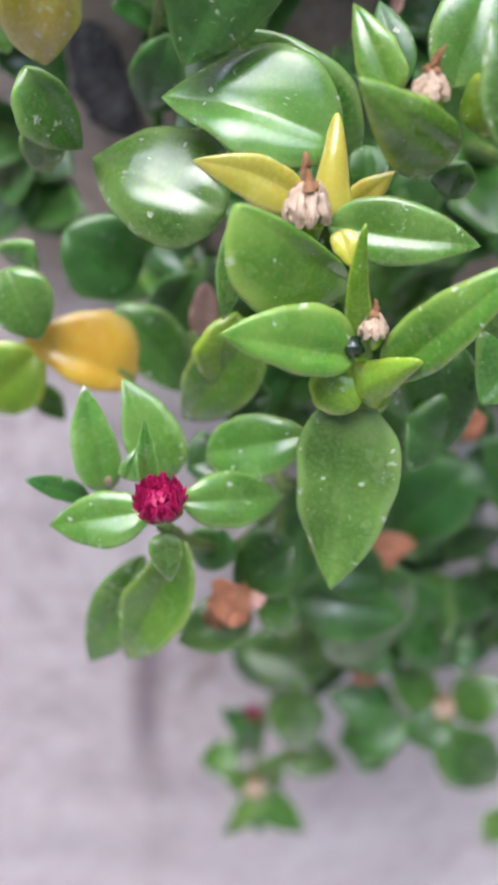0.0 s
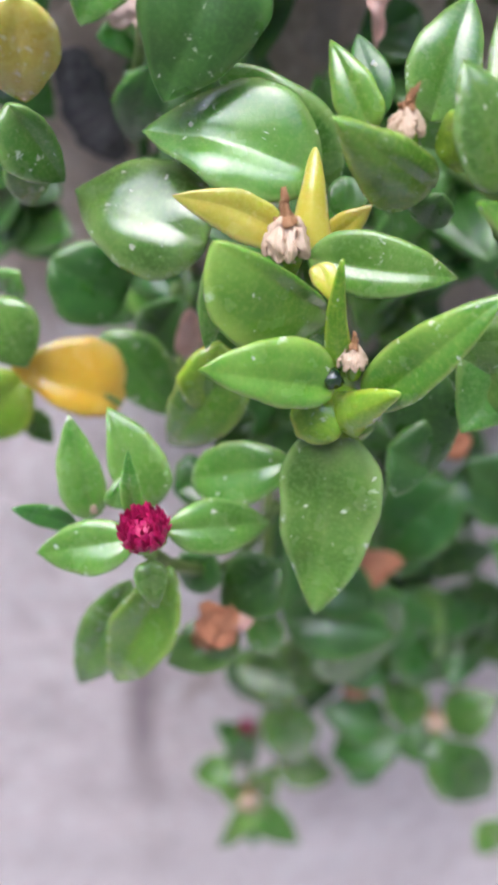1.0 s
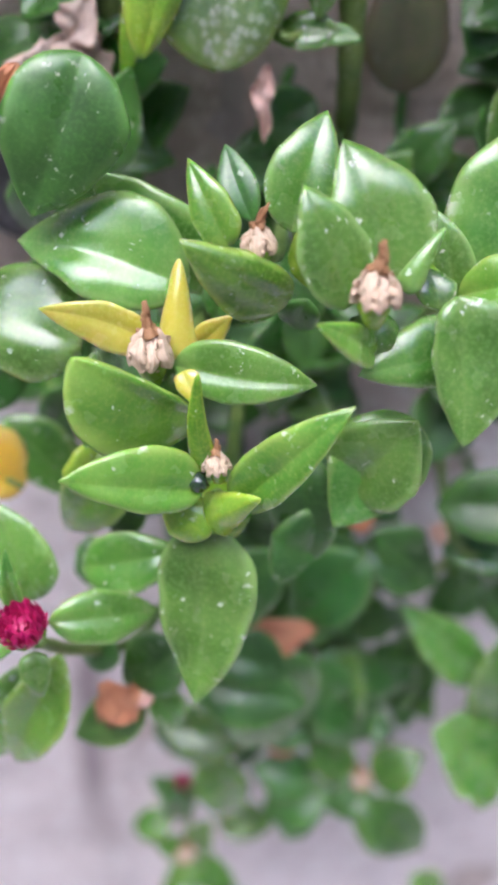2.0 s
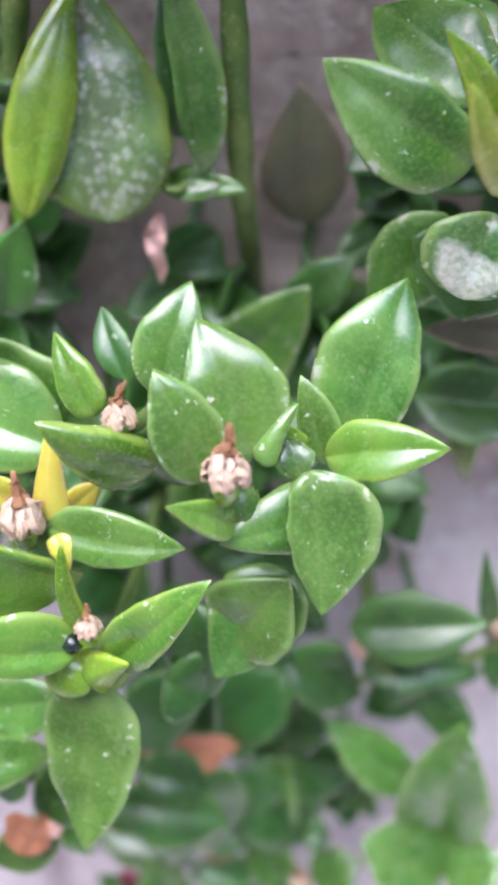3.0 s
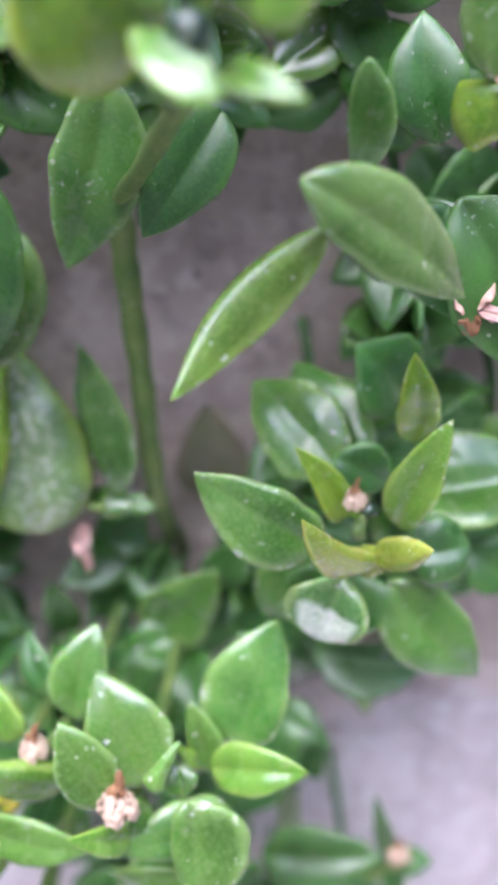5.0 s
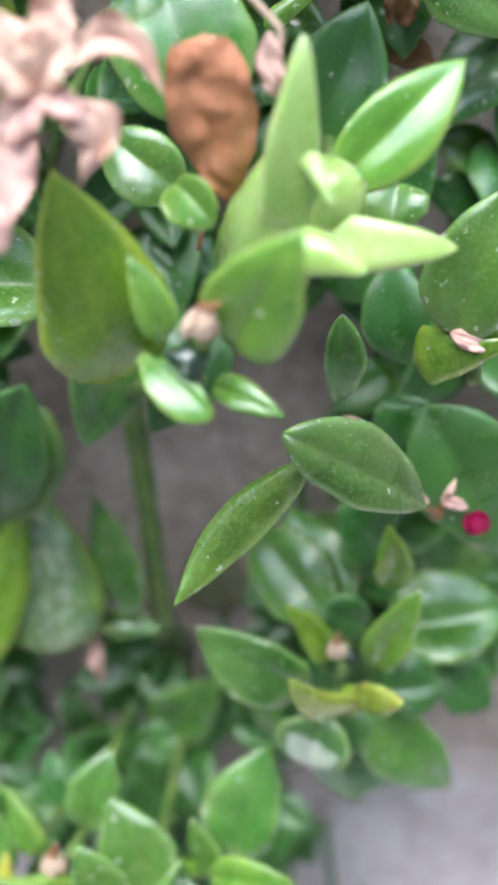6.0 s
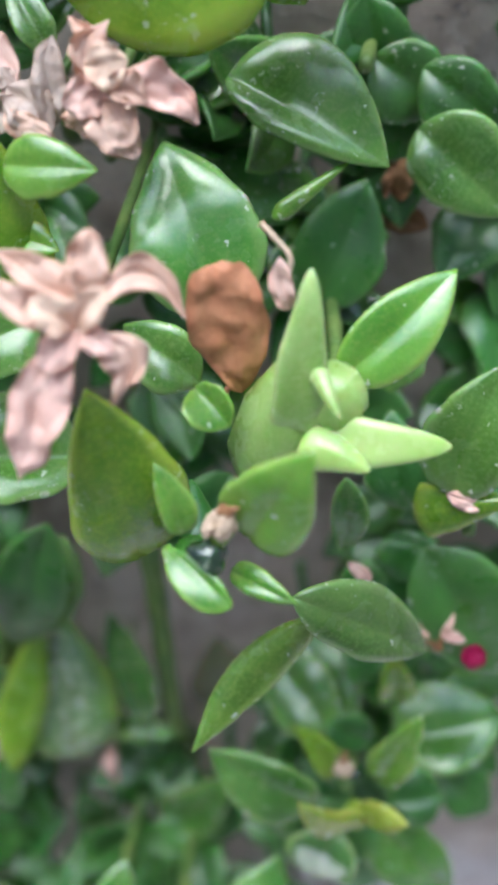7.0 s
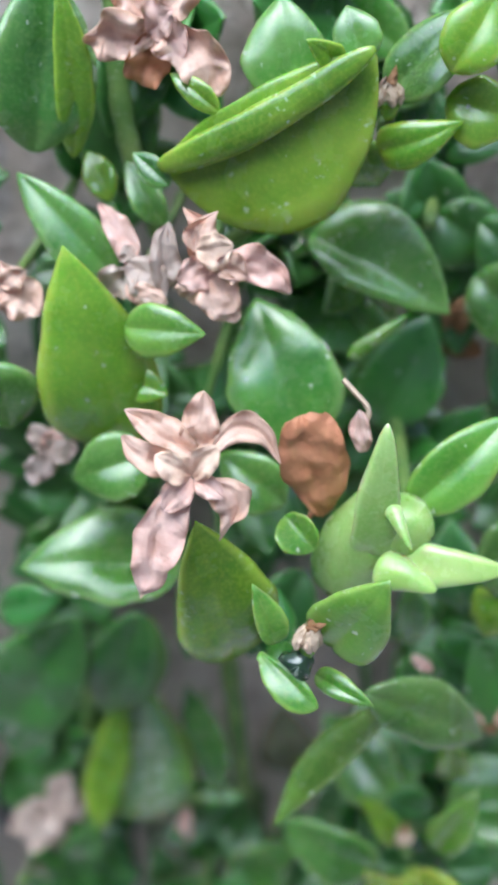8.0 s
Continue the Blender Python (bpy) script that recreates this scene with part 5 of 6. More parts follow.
leaf(s, (0.0893, 0.2, 1.4964), (0.088, 0.206, 1.515), 0.0167, (0, -0.95, 0.31), .2, 0.05, GREEN, shape="heart", lop=-0.09)
leaf(s, (0.0984, 0.196, 1.5033), (0.0924, 0.192, 1.5083), 0.0053, (0.42, -0.88, -0.21), 0.2, 0.05, BRIGHT, shape="sepal", name="sepal")
leaf(s, (0.1026, 0.196, 1.502), (0.1005, 0.2, 1.5127), 0.0096, (-0.09, -0.94, 0.33), 0.2, 0.05, GREEN)
leaf(s, (0.1196, 0.196, 1.4996), (0.1283, 0.2, 1.5123), 0.0128, (-0.03, -0.95, 0.32), 0.2, 0.05, BRIGHT)
leaf(s, (0.1025, 0.202, 1.4871), (0.106, 0.206, 1.4766), 0.0117, (0.13, -0.94, -0.32), 0.2, 0.05, BRIGHT)
capsule(s, (0.1083, 0.202, 1.4949), (0.01, -0.03, 0.82), 0.0034, (0.72, 0.13, 0.6), True, 0.94)
stem(s, [(0.1073, 0.204, 1.4885), (0.1113, 0.224, 1.4925), (0.1133, 0.249, 1.4925), (0.1153, 0.264, 1.5065)], 0.0016, 0.0018)

s = thing("trailing_shoot", (0.1188, 0.224, 1.4618), "deep green glossy leaves lying behind the rosettes", "plant", "shoots of the plant")
leaf(s, (0.0907, 0.22, 1.4624), (0.1219, 0.209, 1.4454), 0.0213, (0.05, -0.8, 0.6), .25, .06, GREEN, shape="heart", lop=-0.37)
leaf(s, (0.1298, 0.224, 1.4489), (0.1488, 0.218, 1.4306), 0.0200, (-0.12, -0.97, 0.19), .2, 0.05, GREEN, shape="heart")
leaf(s, (0.1316, 0.23, 1.4599), (0.1488, 0.226, 1.4472), 0.0164, (-0.13, -0.98, 0.14), 0.2, 0.05, DARK_SHADED)
leaf(s, (0.1216, 0.234, 1.4621), (0.1369, 0.232, 1.4502), 0.0178, (-0.05, -0.99, 0.1), 0.2, 0.05, DARK_SHADED)
leaf(s, (0.1233, 0.238, 1.4602), (0.1202, 0.236, 1.4747), 0.0151, (-0.04, -0.99, -0.15), 0.2, 0.05, DARK_SHADED)
leaf(s, (0.1121, 0.238, 1.4553), (0.1318, 0.236, 1.4397), 0.0186, (0.05, -0.98, 0.19), 0.2, 0.05, DARK_SHADED)
leaf(s, (0.1251, 0.232, 1.4318), (0.1284, 0.23, 1.4413), 0.0074, (-0.27, -0.96, -0.1), 0.2, 0.05, RUST, shape="lance", crinkle=.4, thick=0.0007, name="withered_leaf")
leaf(s, (0.1217, 0.236, 1.4283), (0.1344, 0.234, 1.4241), 0.0064, (-0.06, -0.96, 0.27), 0.2, 0.05, RUST, shape="lance", crinkle=.4, thick=0.0007, name="withered_leaf")
leaf(s, (0.1188, 0.236, 1.3887), (0.1341, 0.23, 1.4107), 0.0177, (-0.42, -0.91, 0.04), 0.2, 0.05, DARK_SHADED)
leaf(s, (0.1243, 0.214, 1.4043), (0.1223, 0.208, 1.3949), 0.0150, (-0.1, -0.83, 0.55), 0.2, 0.05, GREEN)
stem(s, [(0.1188, 0.224, 1.4618), (0.1228, 0.244, 1.4658), (0.1248, 0.25, 1.4658), (0.1268, 0.264, 1.4798)], 0.0016, 0.0018)

s = thing("flowering_shoot", (0.1358, 0.182, 1.3741), "rosette with a pale dry tip beside the pale young rosette", "plant", "shoots of the plant")
leaf(s, (0.1318, 0.182, 1.3843), (0.1422, 0.184, 1.4131), 0.0184, (-0.33, -0.92, 0.18), .25, 0.05, GREEN, shape="heart")
leaf(s, (0.1248, 0.186, 1.3779), (0.1425, 0.178, 1.3851), 0.0137, (-0.5, -0.79, 0.36), 0.2, 0.05, BRIGHT, shape="spur", name="sepal")
leaf(s, (0.1303, 0.18, 1.3857), (0.1391, 0.178, 1.383), 0.0041, (-0.04, -0.86, 0.51), 0.2, 0.05, PINKTAN, shape="lance", crinkle=.3, thick=0.0007, name="withered_leaf")
leaf(s, (0.1285, 0.194, 1.3613), (0.1485, 0.192, 1.3236), 0.0253, (0.15, -0.98, 0.13), 0.2, 0.05, DARK_SHADED)
leaf(s, (0.1237, 0.206, 1.3578), (0.1287, 0.2, 1.3343), 0.0193, (-0.03, -0.97, 0.24), 0.2, 0.05, DARK_SHADED)
leaf(s, (0.115, 0.2, 1.3545), (0.1149, 0.2, 1.3425), 0.0108, (-0.1, -1, 0), 0.2, 0.05, DARK_SHADED)
leaf(s, (0.1309, 0.187, 1.3414), (0.1347, 0.187, 1.3466), 0.0042, (-0.41, -0.86, 0.31), 0.2, 0.05, TAN, shape="lance", crinkle=.5, thick=0.0007, name="dry_petal")
leaf(s, (0.1309, 0.187, 1.3414), (0.1262, 0.187, 1.3452), 0.0040, (0.26, -0.91, 0.33), 0.2, 0.05, TAN, shape="lance", crinkle=.5, thick=0.0007, name="dry_petal")
leaf(s, (0.1309, 0.187, 1.3419), (0.1303, 0.186, 1.336), 0.0045, (-0.21, -0.96, 0.18), 0.2, 0.05, RUST, shape="lance", crinkle=.5, thick=0.0007, name="withered_leaf")
leaf(s, (0.1315, 0.187, 1.3419), (0.1376, 0.186, 1.3395), 0.0032, (0.06, -0.85, 0.52), 0.2, 0.05, PINKTAN, shape="lance", crinkle=.4, thick=0.0007, name="withered_leaf")
leaf(s, (0.1223, 0.214, 1.3084), (0.1104, 0.21, 1.3231), 0.0204, (0.46, -0.88, 0.14), 0.2, 0.05, DARK_SHADED)
leaf(s, (0.1278, 0.2, 1.3579), (0.1227, 0.198, 1.3489), 0.0152, (-0.24, -0.91, 0.34), 0.2, 0.05, DARK_SHADED)
leaf(s, (0.1153, 0.184, 1.3612), (0.1102, 0.186, 1.3654), 0.0030, (0.08, -0.86, 0.5), 0.2, 0.05, PINKTAN, shape="lance", crinkle=.5, thick=0.0007, name="withered_leaf")
flower(s, (0.1389, 0.182, 1.3375), (-0.26, -0.31, 0.89), 0.0028)
stem(s, [(0.1358, 0.182, 1.3741), (0.1398, 0.202, 1.3781), (0.1418, 0.235, 1.3781), (0.1438, 0.264, 1.3921)], 0.0016, 0.0018)

s = thing("trailing_shoot", (-0.0403, 0.186, 1.2366), "shoot with folded leaves hanging over a dark crevice", "plant", "shoots of the plant")
leaf(s, (-0.0376, 0.176, 1.2541), (-0.03, 0.181, 1.2366), 0.0117, (0.39, -0.92, -0.09), .3, 0.05, GREEN, shape="heart", lop=0.32)
leaf(s, (-0.0383, 0.186, 1.2423), (-0.0399, 0.19, 1.2279), 0.0093, (0.17, -0.94, -0.28), 0.2, 0.05, GREEN)
leaf(s, (-0.0316, 0.168, 1.2746), (-0.0333, 0.172, 1.2554), 0.0154, (0.17, -0.96, -0.22), .1, 0.05, YELLOW, shape="heart", lop=0.07)
leaf(s, (0.0045, 0.18, 1.2819), (-0.0082, 0.172, 1.255), 0.0234, (0.1, -0.97, 0.24), .1, 0.05, DARK_SHADED, shape="heart", lop=-0.02)
leaf(s, (-0.014, 0.176, 1.2834), (-0.0209, 0.168, 1.2693), 0.0125, (0.28, -0.89, 0.37), .2, 0.05, GREEN)
leaf(s, (-0.0134, 0.212, 1.2503), (-0.0202, 0.22, 1.2301), 0.0121, (-0.12, -0.94, -0.33), 0.2, 0.05, DARK_SHADED)
leaf(s, (-0.0119, 0.178, 1.2737), (-0.0072, 0.18, 1.2806), 0.0060, (0.14, -0.97, 0.19), 0.2, 0.05, BROWN, shape="lance", crinkle=.3, thick=0.0007, name="withered_leaf")
stem(s, [(-0.0129, 0.2, 1.264), (-0.0167, 0.215, 1.2496), (-0.0211, 0.235, 1.2327), (-0.0181, 0.264, 1.2427)], 0.0013, 0.0011)

s = thing("trailing_shoot", (-0.0326, 0.196, 1.1901), "shaded shoot with speckled dark leaves", "plant", "shoots of the plant")
leaf(s, (-0.0497, 0.182, 1.2103), (-0.0434, 0.177, 1.1951), 0.0149, (0.26, -0.88, 0.4), .3, 0.05, GREEN)
leaf(s, (-0.0503, 0.194, 1.2049), (-0.0446, 0.19, 1.2123), 0.0102, (-0.34, -0.91, -0.23), 0.2, 0.05, GREEN)
leaf(s, (-0.0394, 0.2, 1.2103), (-0.0245, 0.202, 1.1959), 0.0214, (0.36, -0.9, 0.25), .1, 0.05, DARK_SHADED, shape="round")
leaf(s, (-0.0091, 0.198, 1.2007), (-0.0208, 0.202, 1.1808), 0.0138, (-0.28, -0.96, -0.03), 0.2, 0.05, DARK_SHADED)
leaf(s, (-0.0287, 0.194, 1.1935), (-0.0132, 0.19, 1.1716), 0.0157, (0.24, -0.91, 0.34), .2, 0.05, GREEN)
leaf(s, (0.0041, 0.164, 1.2037), (-0.0126, 0.172, 1.1765), 0.0160, (-0.42, -0.91, -0.01), .1, 0.05, FRESH, shape="heart", lop=-0.08)
leaf(s, (0.0005, 0.166, 1.2073), (-0.0024, 0.168, 1.1871), 0.0156, (-0.08, -0.99, -0.09), 0.2, 0.05, BRIGHT)
leaf(s, (0.0076, 0.172, 1.1827), (-0.0054, 0.176, 1.1771), 0.0129, (-0.43, -0.78, 0.44), 0.2, 0.05, DARK_SHADED)
leaf(s, (-0.0474, 0.19, 1.1845), (-0.0647, 0.188, 1.1689), 0.0192, (-0.11, -0.96, 0.25), 0.2, 0.05, BRIGHT)
leaf(s, (-0.0512, 0.194, 1.1722), (-0.0445, 0.192, 1.1622), 0.0071, (0.33, -0.86, 0.39), 0.2, 0.05, GREEN)
leaf(s, (-0.0068, 0.19, 1.2019), (-0.0096, 0.194, 1.1861), 0.0066, (-0.09, -0.97, -0.23), 0.2, 0.05, PINKTAN, shape="lance", crinkle=.2, thick=0.0007, name="withered_leaf")
leaf(s, (-0.0181, 0.196, 1.1835), (-0.0129, 0.196, 1.1769), 0.0084, (0.32, -0.91, 0.25), 0.2, 0.05, DARK_SHADED)
leaf(s, (-0.0032, 0.176, 1.1637), (-0.0126, 0.172, 1.1619), 0.0162, (0.19, -0.74, 0.65), 0.2, 0.05, DARK_SHADED)
stem(s, [(-0.0104, 0.2, 1.2026), (-0.0139, 0.2, 1.1875), (-0.0132, 0.195, 1.1708), (-0.0102, 0.264, 1.1808)], 0.0017, 0.0015)

s = thing("dead_leaf", (-0.0363, 0.182, 1.1893), "bright yellow dying leaf lying on green leaves", "dead leaf", "dead leaves")
leaf(s, (-0.0246, 0.186, 1.1784), (-0.0493, 0.184, 1.1913), 0.0189, (0.31, -0.83, 0.46), .15, 0.05, GOLD, shape="heart", name="blade", lop=0.37)
stem(s, [(-0.0245, 0.184, 1.1797), (-0.028, 0.184, 1.1824)], 0.0007, 0.0006)

s = thing("flowering_shoot", (-0.0158, 0.142, 1.1756), "shoot tip with one half-open crimson flower", "plant", "shoots of the plant")
leaf(s, (-0.0172, 0.141, 1.1758), (-0.0392, 0.142, 1.1713), 0.0116, (-0.16, -0.76, 0.62), .2, 0.05, GREEN, shape="ovate", lop=-0.06)
leaf(s, (-0.0118, 0.141, 1.178), (0.01, 0.15, 1.1717), 0.0120, (0.45, -0.67, 0.6), .2, 0.05, GREEN, shape="ovate", lop=-0.02)
leaf(s, (-0.017, 0.14, 1.1833), (-0.0173, 0.142, 1.1988), 0.0046, (0.13, -0.98, 0.13), .5, 0.05, GREEN, shape="sepal", name="sepal")
leaf(s, (-0.0276, 0.15, 1.174), (-0.031, 0.156, 1.1969), 0.0100, (0.22, -0.93, 0.28), .3, 0.05, GREEN, shape="heart", lop=-0.14)
leaf(s, (-0.0159, 0.15, 1.1758), (-0.0232, 0.158, 1.1971), 0.0123, (0.18, -0.9, 0.4), .35, 0.05, GREEN, shape="heart", lop=0.23)
leaf(s, (-0.0317, 0.15, 1.1714), (-0.043, 0.144, 1.182), 0.0050, (0.67, -0.66, 0.33), 0.2, 0.05, DARK_SHADED, shape="lance")
leaf(s, (-0.0148, 0.137, 1.1732), (-0.0141, 0.133, 1.1632), 0.0069, (0.12, -0.92, 0.38), .2, 0.05, GREEN, shape="sepal", name="sepal")
leaf(s, (-0.0114, 0.143, 1.1655), (-0.0263, 0.14, 1.1313), 0.0148, (-0.2, -0.96, 0.17), .45, .05, FRESH, shape="ovate", lop=-0.07)
leaf(s, (-0.022, 0.15, 1.1545), (-0.0369, 0.147, 1.1222), 0.0130, (-0.18, -0.97, 0.17), 0.2, 0.05, GREEN, shape="ovate", lop=-0.04)
leaf(s, (-0.0227, 0.146, 1.18), (-0.0203, 0.15, 1.1857), 0.0052, (0.09, -0.83, 0.55), 0.2, 0.05, GREEN, shape="sepal", name="sepal")
leaf(s, (-0.0273, 0.148, 1.1769), (-0.0261, 0.146, 1.1812), 0.0019, (-0.18, -0.91, -0.37), 0.2, 0.05, STRAW, shape="lance", crinkle=.3, thick=0.0007, name="withered_leaf")
flower(s, (-0.0147, 0.134, 1.1837), (-0.07, -0.26, 0.89), 0.0050)
stem(s, [(-0.0155, 0.142, 1.171), (-0.0107, 0.152, 1.1567), (0.0005, 0.165, 1.1443), (0.013, 0.172, 1.1579)], 0.0016, 0.0014)

s = thing("trailing_shoot", (0.0058, 0.158, 1.1319), "ageing leaves with brown remains below the flower", "plant", "shoots of the plant")
leaf(s, (0.0023, 0.16, 1.1248), (-0.0164, 0.156, 1.1185), 0.0142, (-0.09, -0.7, 0.71), .1, 0.05, GREEN)
leaf(s, (0.0133, 0.16, 1.1487), (-0.0017, 0.158, 1.1369), 0.0169, (-0.3, -0.8, 0.52), 0.2, 0.05, DARK_SHADED)
leaf(s, (0.0058, 0.158, 1.1358), (0.0107, 0.156, 1.1207), 0.0098, (0.21, -0.96, 0.19), 0.2, 0.05, GREEN)
leaf(s, (0.0016, 0.154, 1.1302), (-0.0068, 0.152, 1.1441), 0.0101, (0.52, -0.83, 0.19), 0.2, 0.05, BROWN, shape="lance", crinkle=.3, thick=0.0007, name="withered_leaf")
leaf(s, (-0.0038, 0.156, 1.1342), (-0.0088, 0.154, 1.1264), 0.0062, (-0.25, -0.89, 0.39), 0.2, 0.05, RUST, shape="lance", crinkle=.4, thick=0.0007, name="withered_leaf")
leaf(s, (0.0058, 0.155, 1.1389), (0.0017, 0.153, 1.1333), 0.0041, (-0.23, -0.85, 0.48), 0.2, 0.05, PINKTAN, shape="lance", crinkle=.4, thick=0.0007, name="withered_leaf")
leaf(s, (0.0138, 0.176, 1.1128), (0.0449, 0.174, 1.1065), 0.0201, (0.1, -0.71, 0.7), 0.2, 0.05, DARK_SHADED)
leaf(s, (0.02, 0.18, 1.1216), (0.0401, 0.178, 1.1146), 0.0169, (0.15, -0.75, 0.64), 0.2, 0.05, DARK_SHADED)
leaf(s, (0.0422, 0.184, 1.1172), (0.0374, 0.186, 1.1218), 0.0093, (0.11, -0.87, 0.49), 0.2, 0.05, BROWN, shape="lance", name="withered_leaf")
leaf(s, (-0.0032, 0.158, 1.1545), (-0.0104, 0.16, 1.1418), 0.0120, (-0.43, -0.9, 0.1), 0.2, 0.05, DARK_SHADED)
stem(s, [(0.0058, 0.158, 1.1319), (0.0098, 0.178, 1.1359), (0.0118, 0.235, 1.1359), (0.0138, 0.264, 1.1499)], 0.0016, 0.0018)

s = thing("dead_leaf", (0.0344, 0.19, 1.1155), "reddish brown fallen leaf in the shade below", "dead leaf", "dead leaves")
leaf(s, (0.0487, 0.189, 1.1205), (0.0183, 0.188, 1.1203), 0.0084, (0.02, -0.61, 0.79), 0.2, 0.05, BROWN, crinkle=.1, thick=0.0007, name="blade")

s = thing("hanging_shoot", (0.0163, 0.205, 1.0288), "low hanging shoot with a pink bud and a dry bud", "plant", "shoots of the plant")
leaf(s, (-0.0008, 0.2, 1.0645), (0.0317, 0.196, 1.063), 0.0200, (-0.04, -0.65, 0.76), 0.2, 0.05, GREEN)
leaf(s, (0.0119, 0.2, 1.0696), (0.0007, 0.202, 1.0451), 0.0241, (-0.47, -0.87, 0.14), 0.2, 0.05, DARK_SHADED)
leaf(s, (0.014, 0.202, 1.0448), (0.0184, 0.2, 1.0097), 0.0196, (0.09, -0.99, 0.07), 0.2, 0.05, GREEN)
leaf(s, (0.0129, 0.214, 0.9882), (0.0347, 0.21, 0.9862), 0.0161, (-0.03, -0.57, 0.82), 0.2, 0.05, GREEN)
leaf(s, (-0.0022, 0.2, 1.0069), (-0.0175, 0.202, 1.0027), 0.0122, (-0.29, -0.56, 0.78), 0.2, 0.05, GREEN)
leaf(s, (0.0064, 0.206, 1.0116), (-0.0095, 0.208, 1.0239), 0.0101, (0.38, -0.7, 0.6), 0.2, 0.05, DARK_SHADED)
leaf(s, (0.002, 0.197, 0.9868), (-0.01, 0.192, 0.9691), 0.0088, (-0.36, -0.8, 0.47), 0.2, 0.05, GREEN, shape="sepal", name="sepal")
leaf(s, (0.004, 0.197, 0.9867), (0.021, 0.194, 0.9668), 0.0127, (0.45, -0.74, 0.5), 0.2, 0.05, GREEN, shape="sepal", name="sepal")
leaf(s, (-0, 0.198, 0.9925), (-0.01, 0.196, 1.0027), 0.0092, (0.62, -0.61, 0.49), 0.2, 0.05, GREEN, shape="sepal", name="sepal")
leaf(s, (0.0051, 0.198, 0.9959), (0.0121, 0.196, 1.0156), 0.0121, (-0.51, -0.86, 0.09), 0.2, 0.05, GREEN, shape="sepal", name="sepal")
leaf(s, (0.0019, 0.197, 0.9832), (0.0038, 0.192, 0.9687), 0.0074, (0.1, -0.94, 0.34), 0.2, 0.05, DARK_SHADED, shape="sepal", name="sepal")
leaf(s, (0.0002, 0.204, 1.0045), (0.0005, 0.2, 1.0295), 0.0120, (-0.01, -0.99, -0.16), 0.2, 0.05, DARK_SHADED)
capsule(s, (0.002, 0.195, 0.9942), (0.01, 0.27, 1.05), 0.0041, (0.02, 0.47, 1.01), True, 1.00)
flower(s, (0.002, 0.208, 1.0201), (-0.14, -0.15, 1), 0.0030)
stem(s, [(0.0019, 0.199, 0.98), (0.0044, 0.206, 1.0116), (0.0123, 0.206, 1.0428), (0.0188, 0.2, 1.0825), (0.0218, 0.264, 1.0925)], 0.0014, 0.0012)

s = thing("hanging_shoot", (0.0606, 0.192, 1.0387), "blurred low shoot with dull green leaves and a dry bud", "plant", "shoots of the plant")
leaf(s, (0.0531, 0.192, 1.0389), (0.0309, 0.19, 1.0268), 0.0189, (-0.33, -0.62, 0.71), 0.2, 0.05, DARK_SHADED)
leaf(s, (0.0495, 0.194, 1.0393), (0.0269, 0.196, 1.0461), 0.0169, (0.16, -0.66, 0.74), 0.2, 0.05, DARK_SHADED)
leaf(s, (0.06, 0.192, 1.0446), (0.0464, 0.196, 1.0599), 0.0147, (0.25, -0.86, 0.44), 0.2, 0.05, GREEN)
leaf(s, (0.0674, 0.19, 1.0412), (0.0526, 0.186, 1.035), 0.0167, (-0.18, -0.58, 0.79), 0.2, 0.05, DARK_SHADED)
leaf(s, (0.07, 0.192, 1.0385), (0.0851, 0.194, 1.0531), 0.0167, (-0.47, -0.66, 0.58), 0.2, 0.05, GREEN)
leaf(s, (0.0681, 0.19, 1.0352), (0.0869, 0.188, 1.0055), 0.0212, (0.3, -0.92, 0.25), 0.2, 0.05, DARK_SHADED)
leaf(s, (0.0625, 0.188, 1.0319), (0.0806, 0.186, 1.0053), 0.0154, (0.34, -0.89, 0.3), 0.2, 0.05, GREEN)
leaf(s, (0.0495, 0.194, 1.0142), (0.0336, 0.196, 1.0215), 0.0177, (0.24, -0.66, 0.71), 0.2, 0.05, DARK_SHADED)
leaf(s, (0.0294, 0.196, 1.0738), (0.0509, 0.194, 1.0676), 0.0195, (0.14, -0.7, 0.7), 0.2, 0.05, DARK_SHADED)
leaf(s, (0.057, 0.196, 1.0809), (0.0456, 0.198, 1.0963), 0.0189, (0.24, -0.92, 0.3), 0.2, 0.05, DARK_SHADED)
leaf(s, (0.0658, 0.196, 1.065), (0.0745, 0.194, 1.0644), 0.0108, (-0.1, -0.66, 0.75), 0.2, 0.05, DARK_SHADED)
leaf(s, (0.0557, 0.2, 1.0632), (0.0615, 0.202, 1.0968), 0.0177, (-0.37, -0.92, 0.12), 0.2, 0.05, GREEN)
leaf(s, (0.0769, 0.204, 1.0743), (0.0685, 0.206, 1.0877), 0.0179, (0.14, -0.96, 0.23), 0.2, 0.05, DARK_SHADED)
leaf(s, (0.0368, 0.194, 1.0653), (0.0392, 0.194, 1.0541), 0.0090, (0.09, -1, 0.02), 0.2, 0.05, BROWN, shape="lance", crinkle=.3, thick=0.0007, name="withered_leaf")
leaf(s, (0.0861, 0.19, 0.9848), (0.0966, 0.19, 0.9696), 0.0146, (0.41, -0.87, 0.28), 0.2, 0.05, GREEN)
capsule(s, (0.0646, 0.19, 1.0448), (-0.07, 0.25, 1.03), 0.0041, (-0.03, 0.46, 0.99), True, 0.45)
stem(s, [(0.0656, 0.192, 1.0386), (0.0602, 0.198, 1.0515), (0.0576, 0.205, 1.071), (0.0605, 0.212, 1.0894), (0.0635, 0.264, 1.0994)], 0.0016, 0.0014)

# most leaves here carry the plant's inner shade in their colour
s = thing("hanging_shoot", (0.0538, 0.2, 1.1194), "leaves deep in the plant, coloured dark for their shade", "plant", "shoots of the plant")
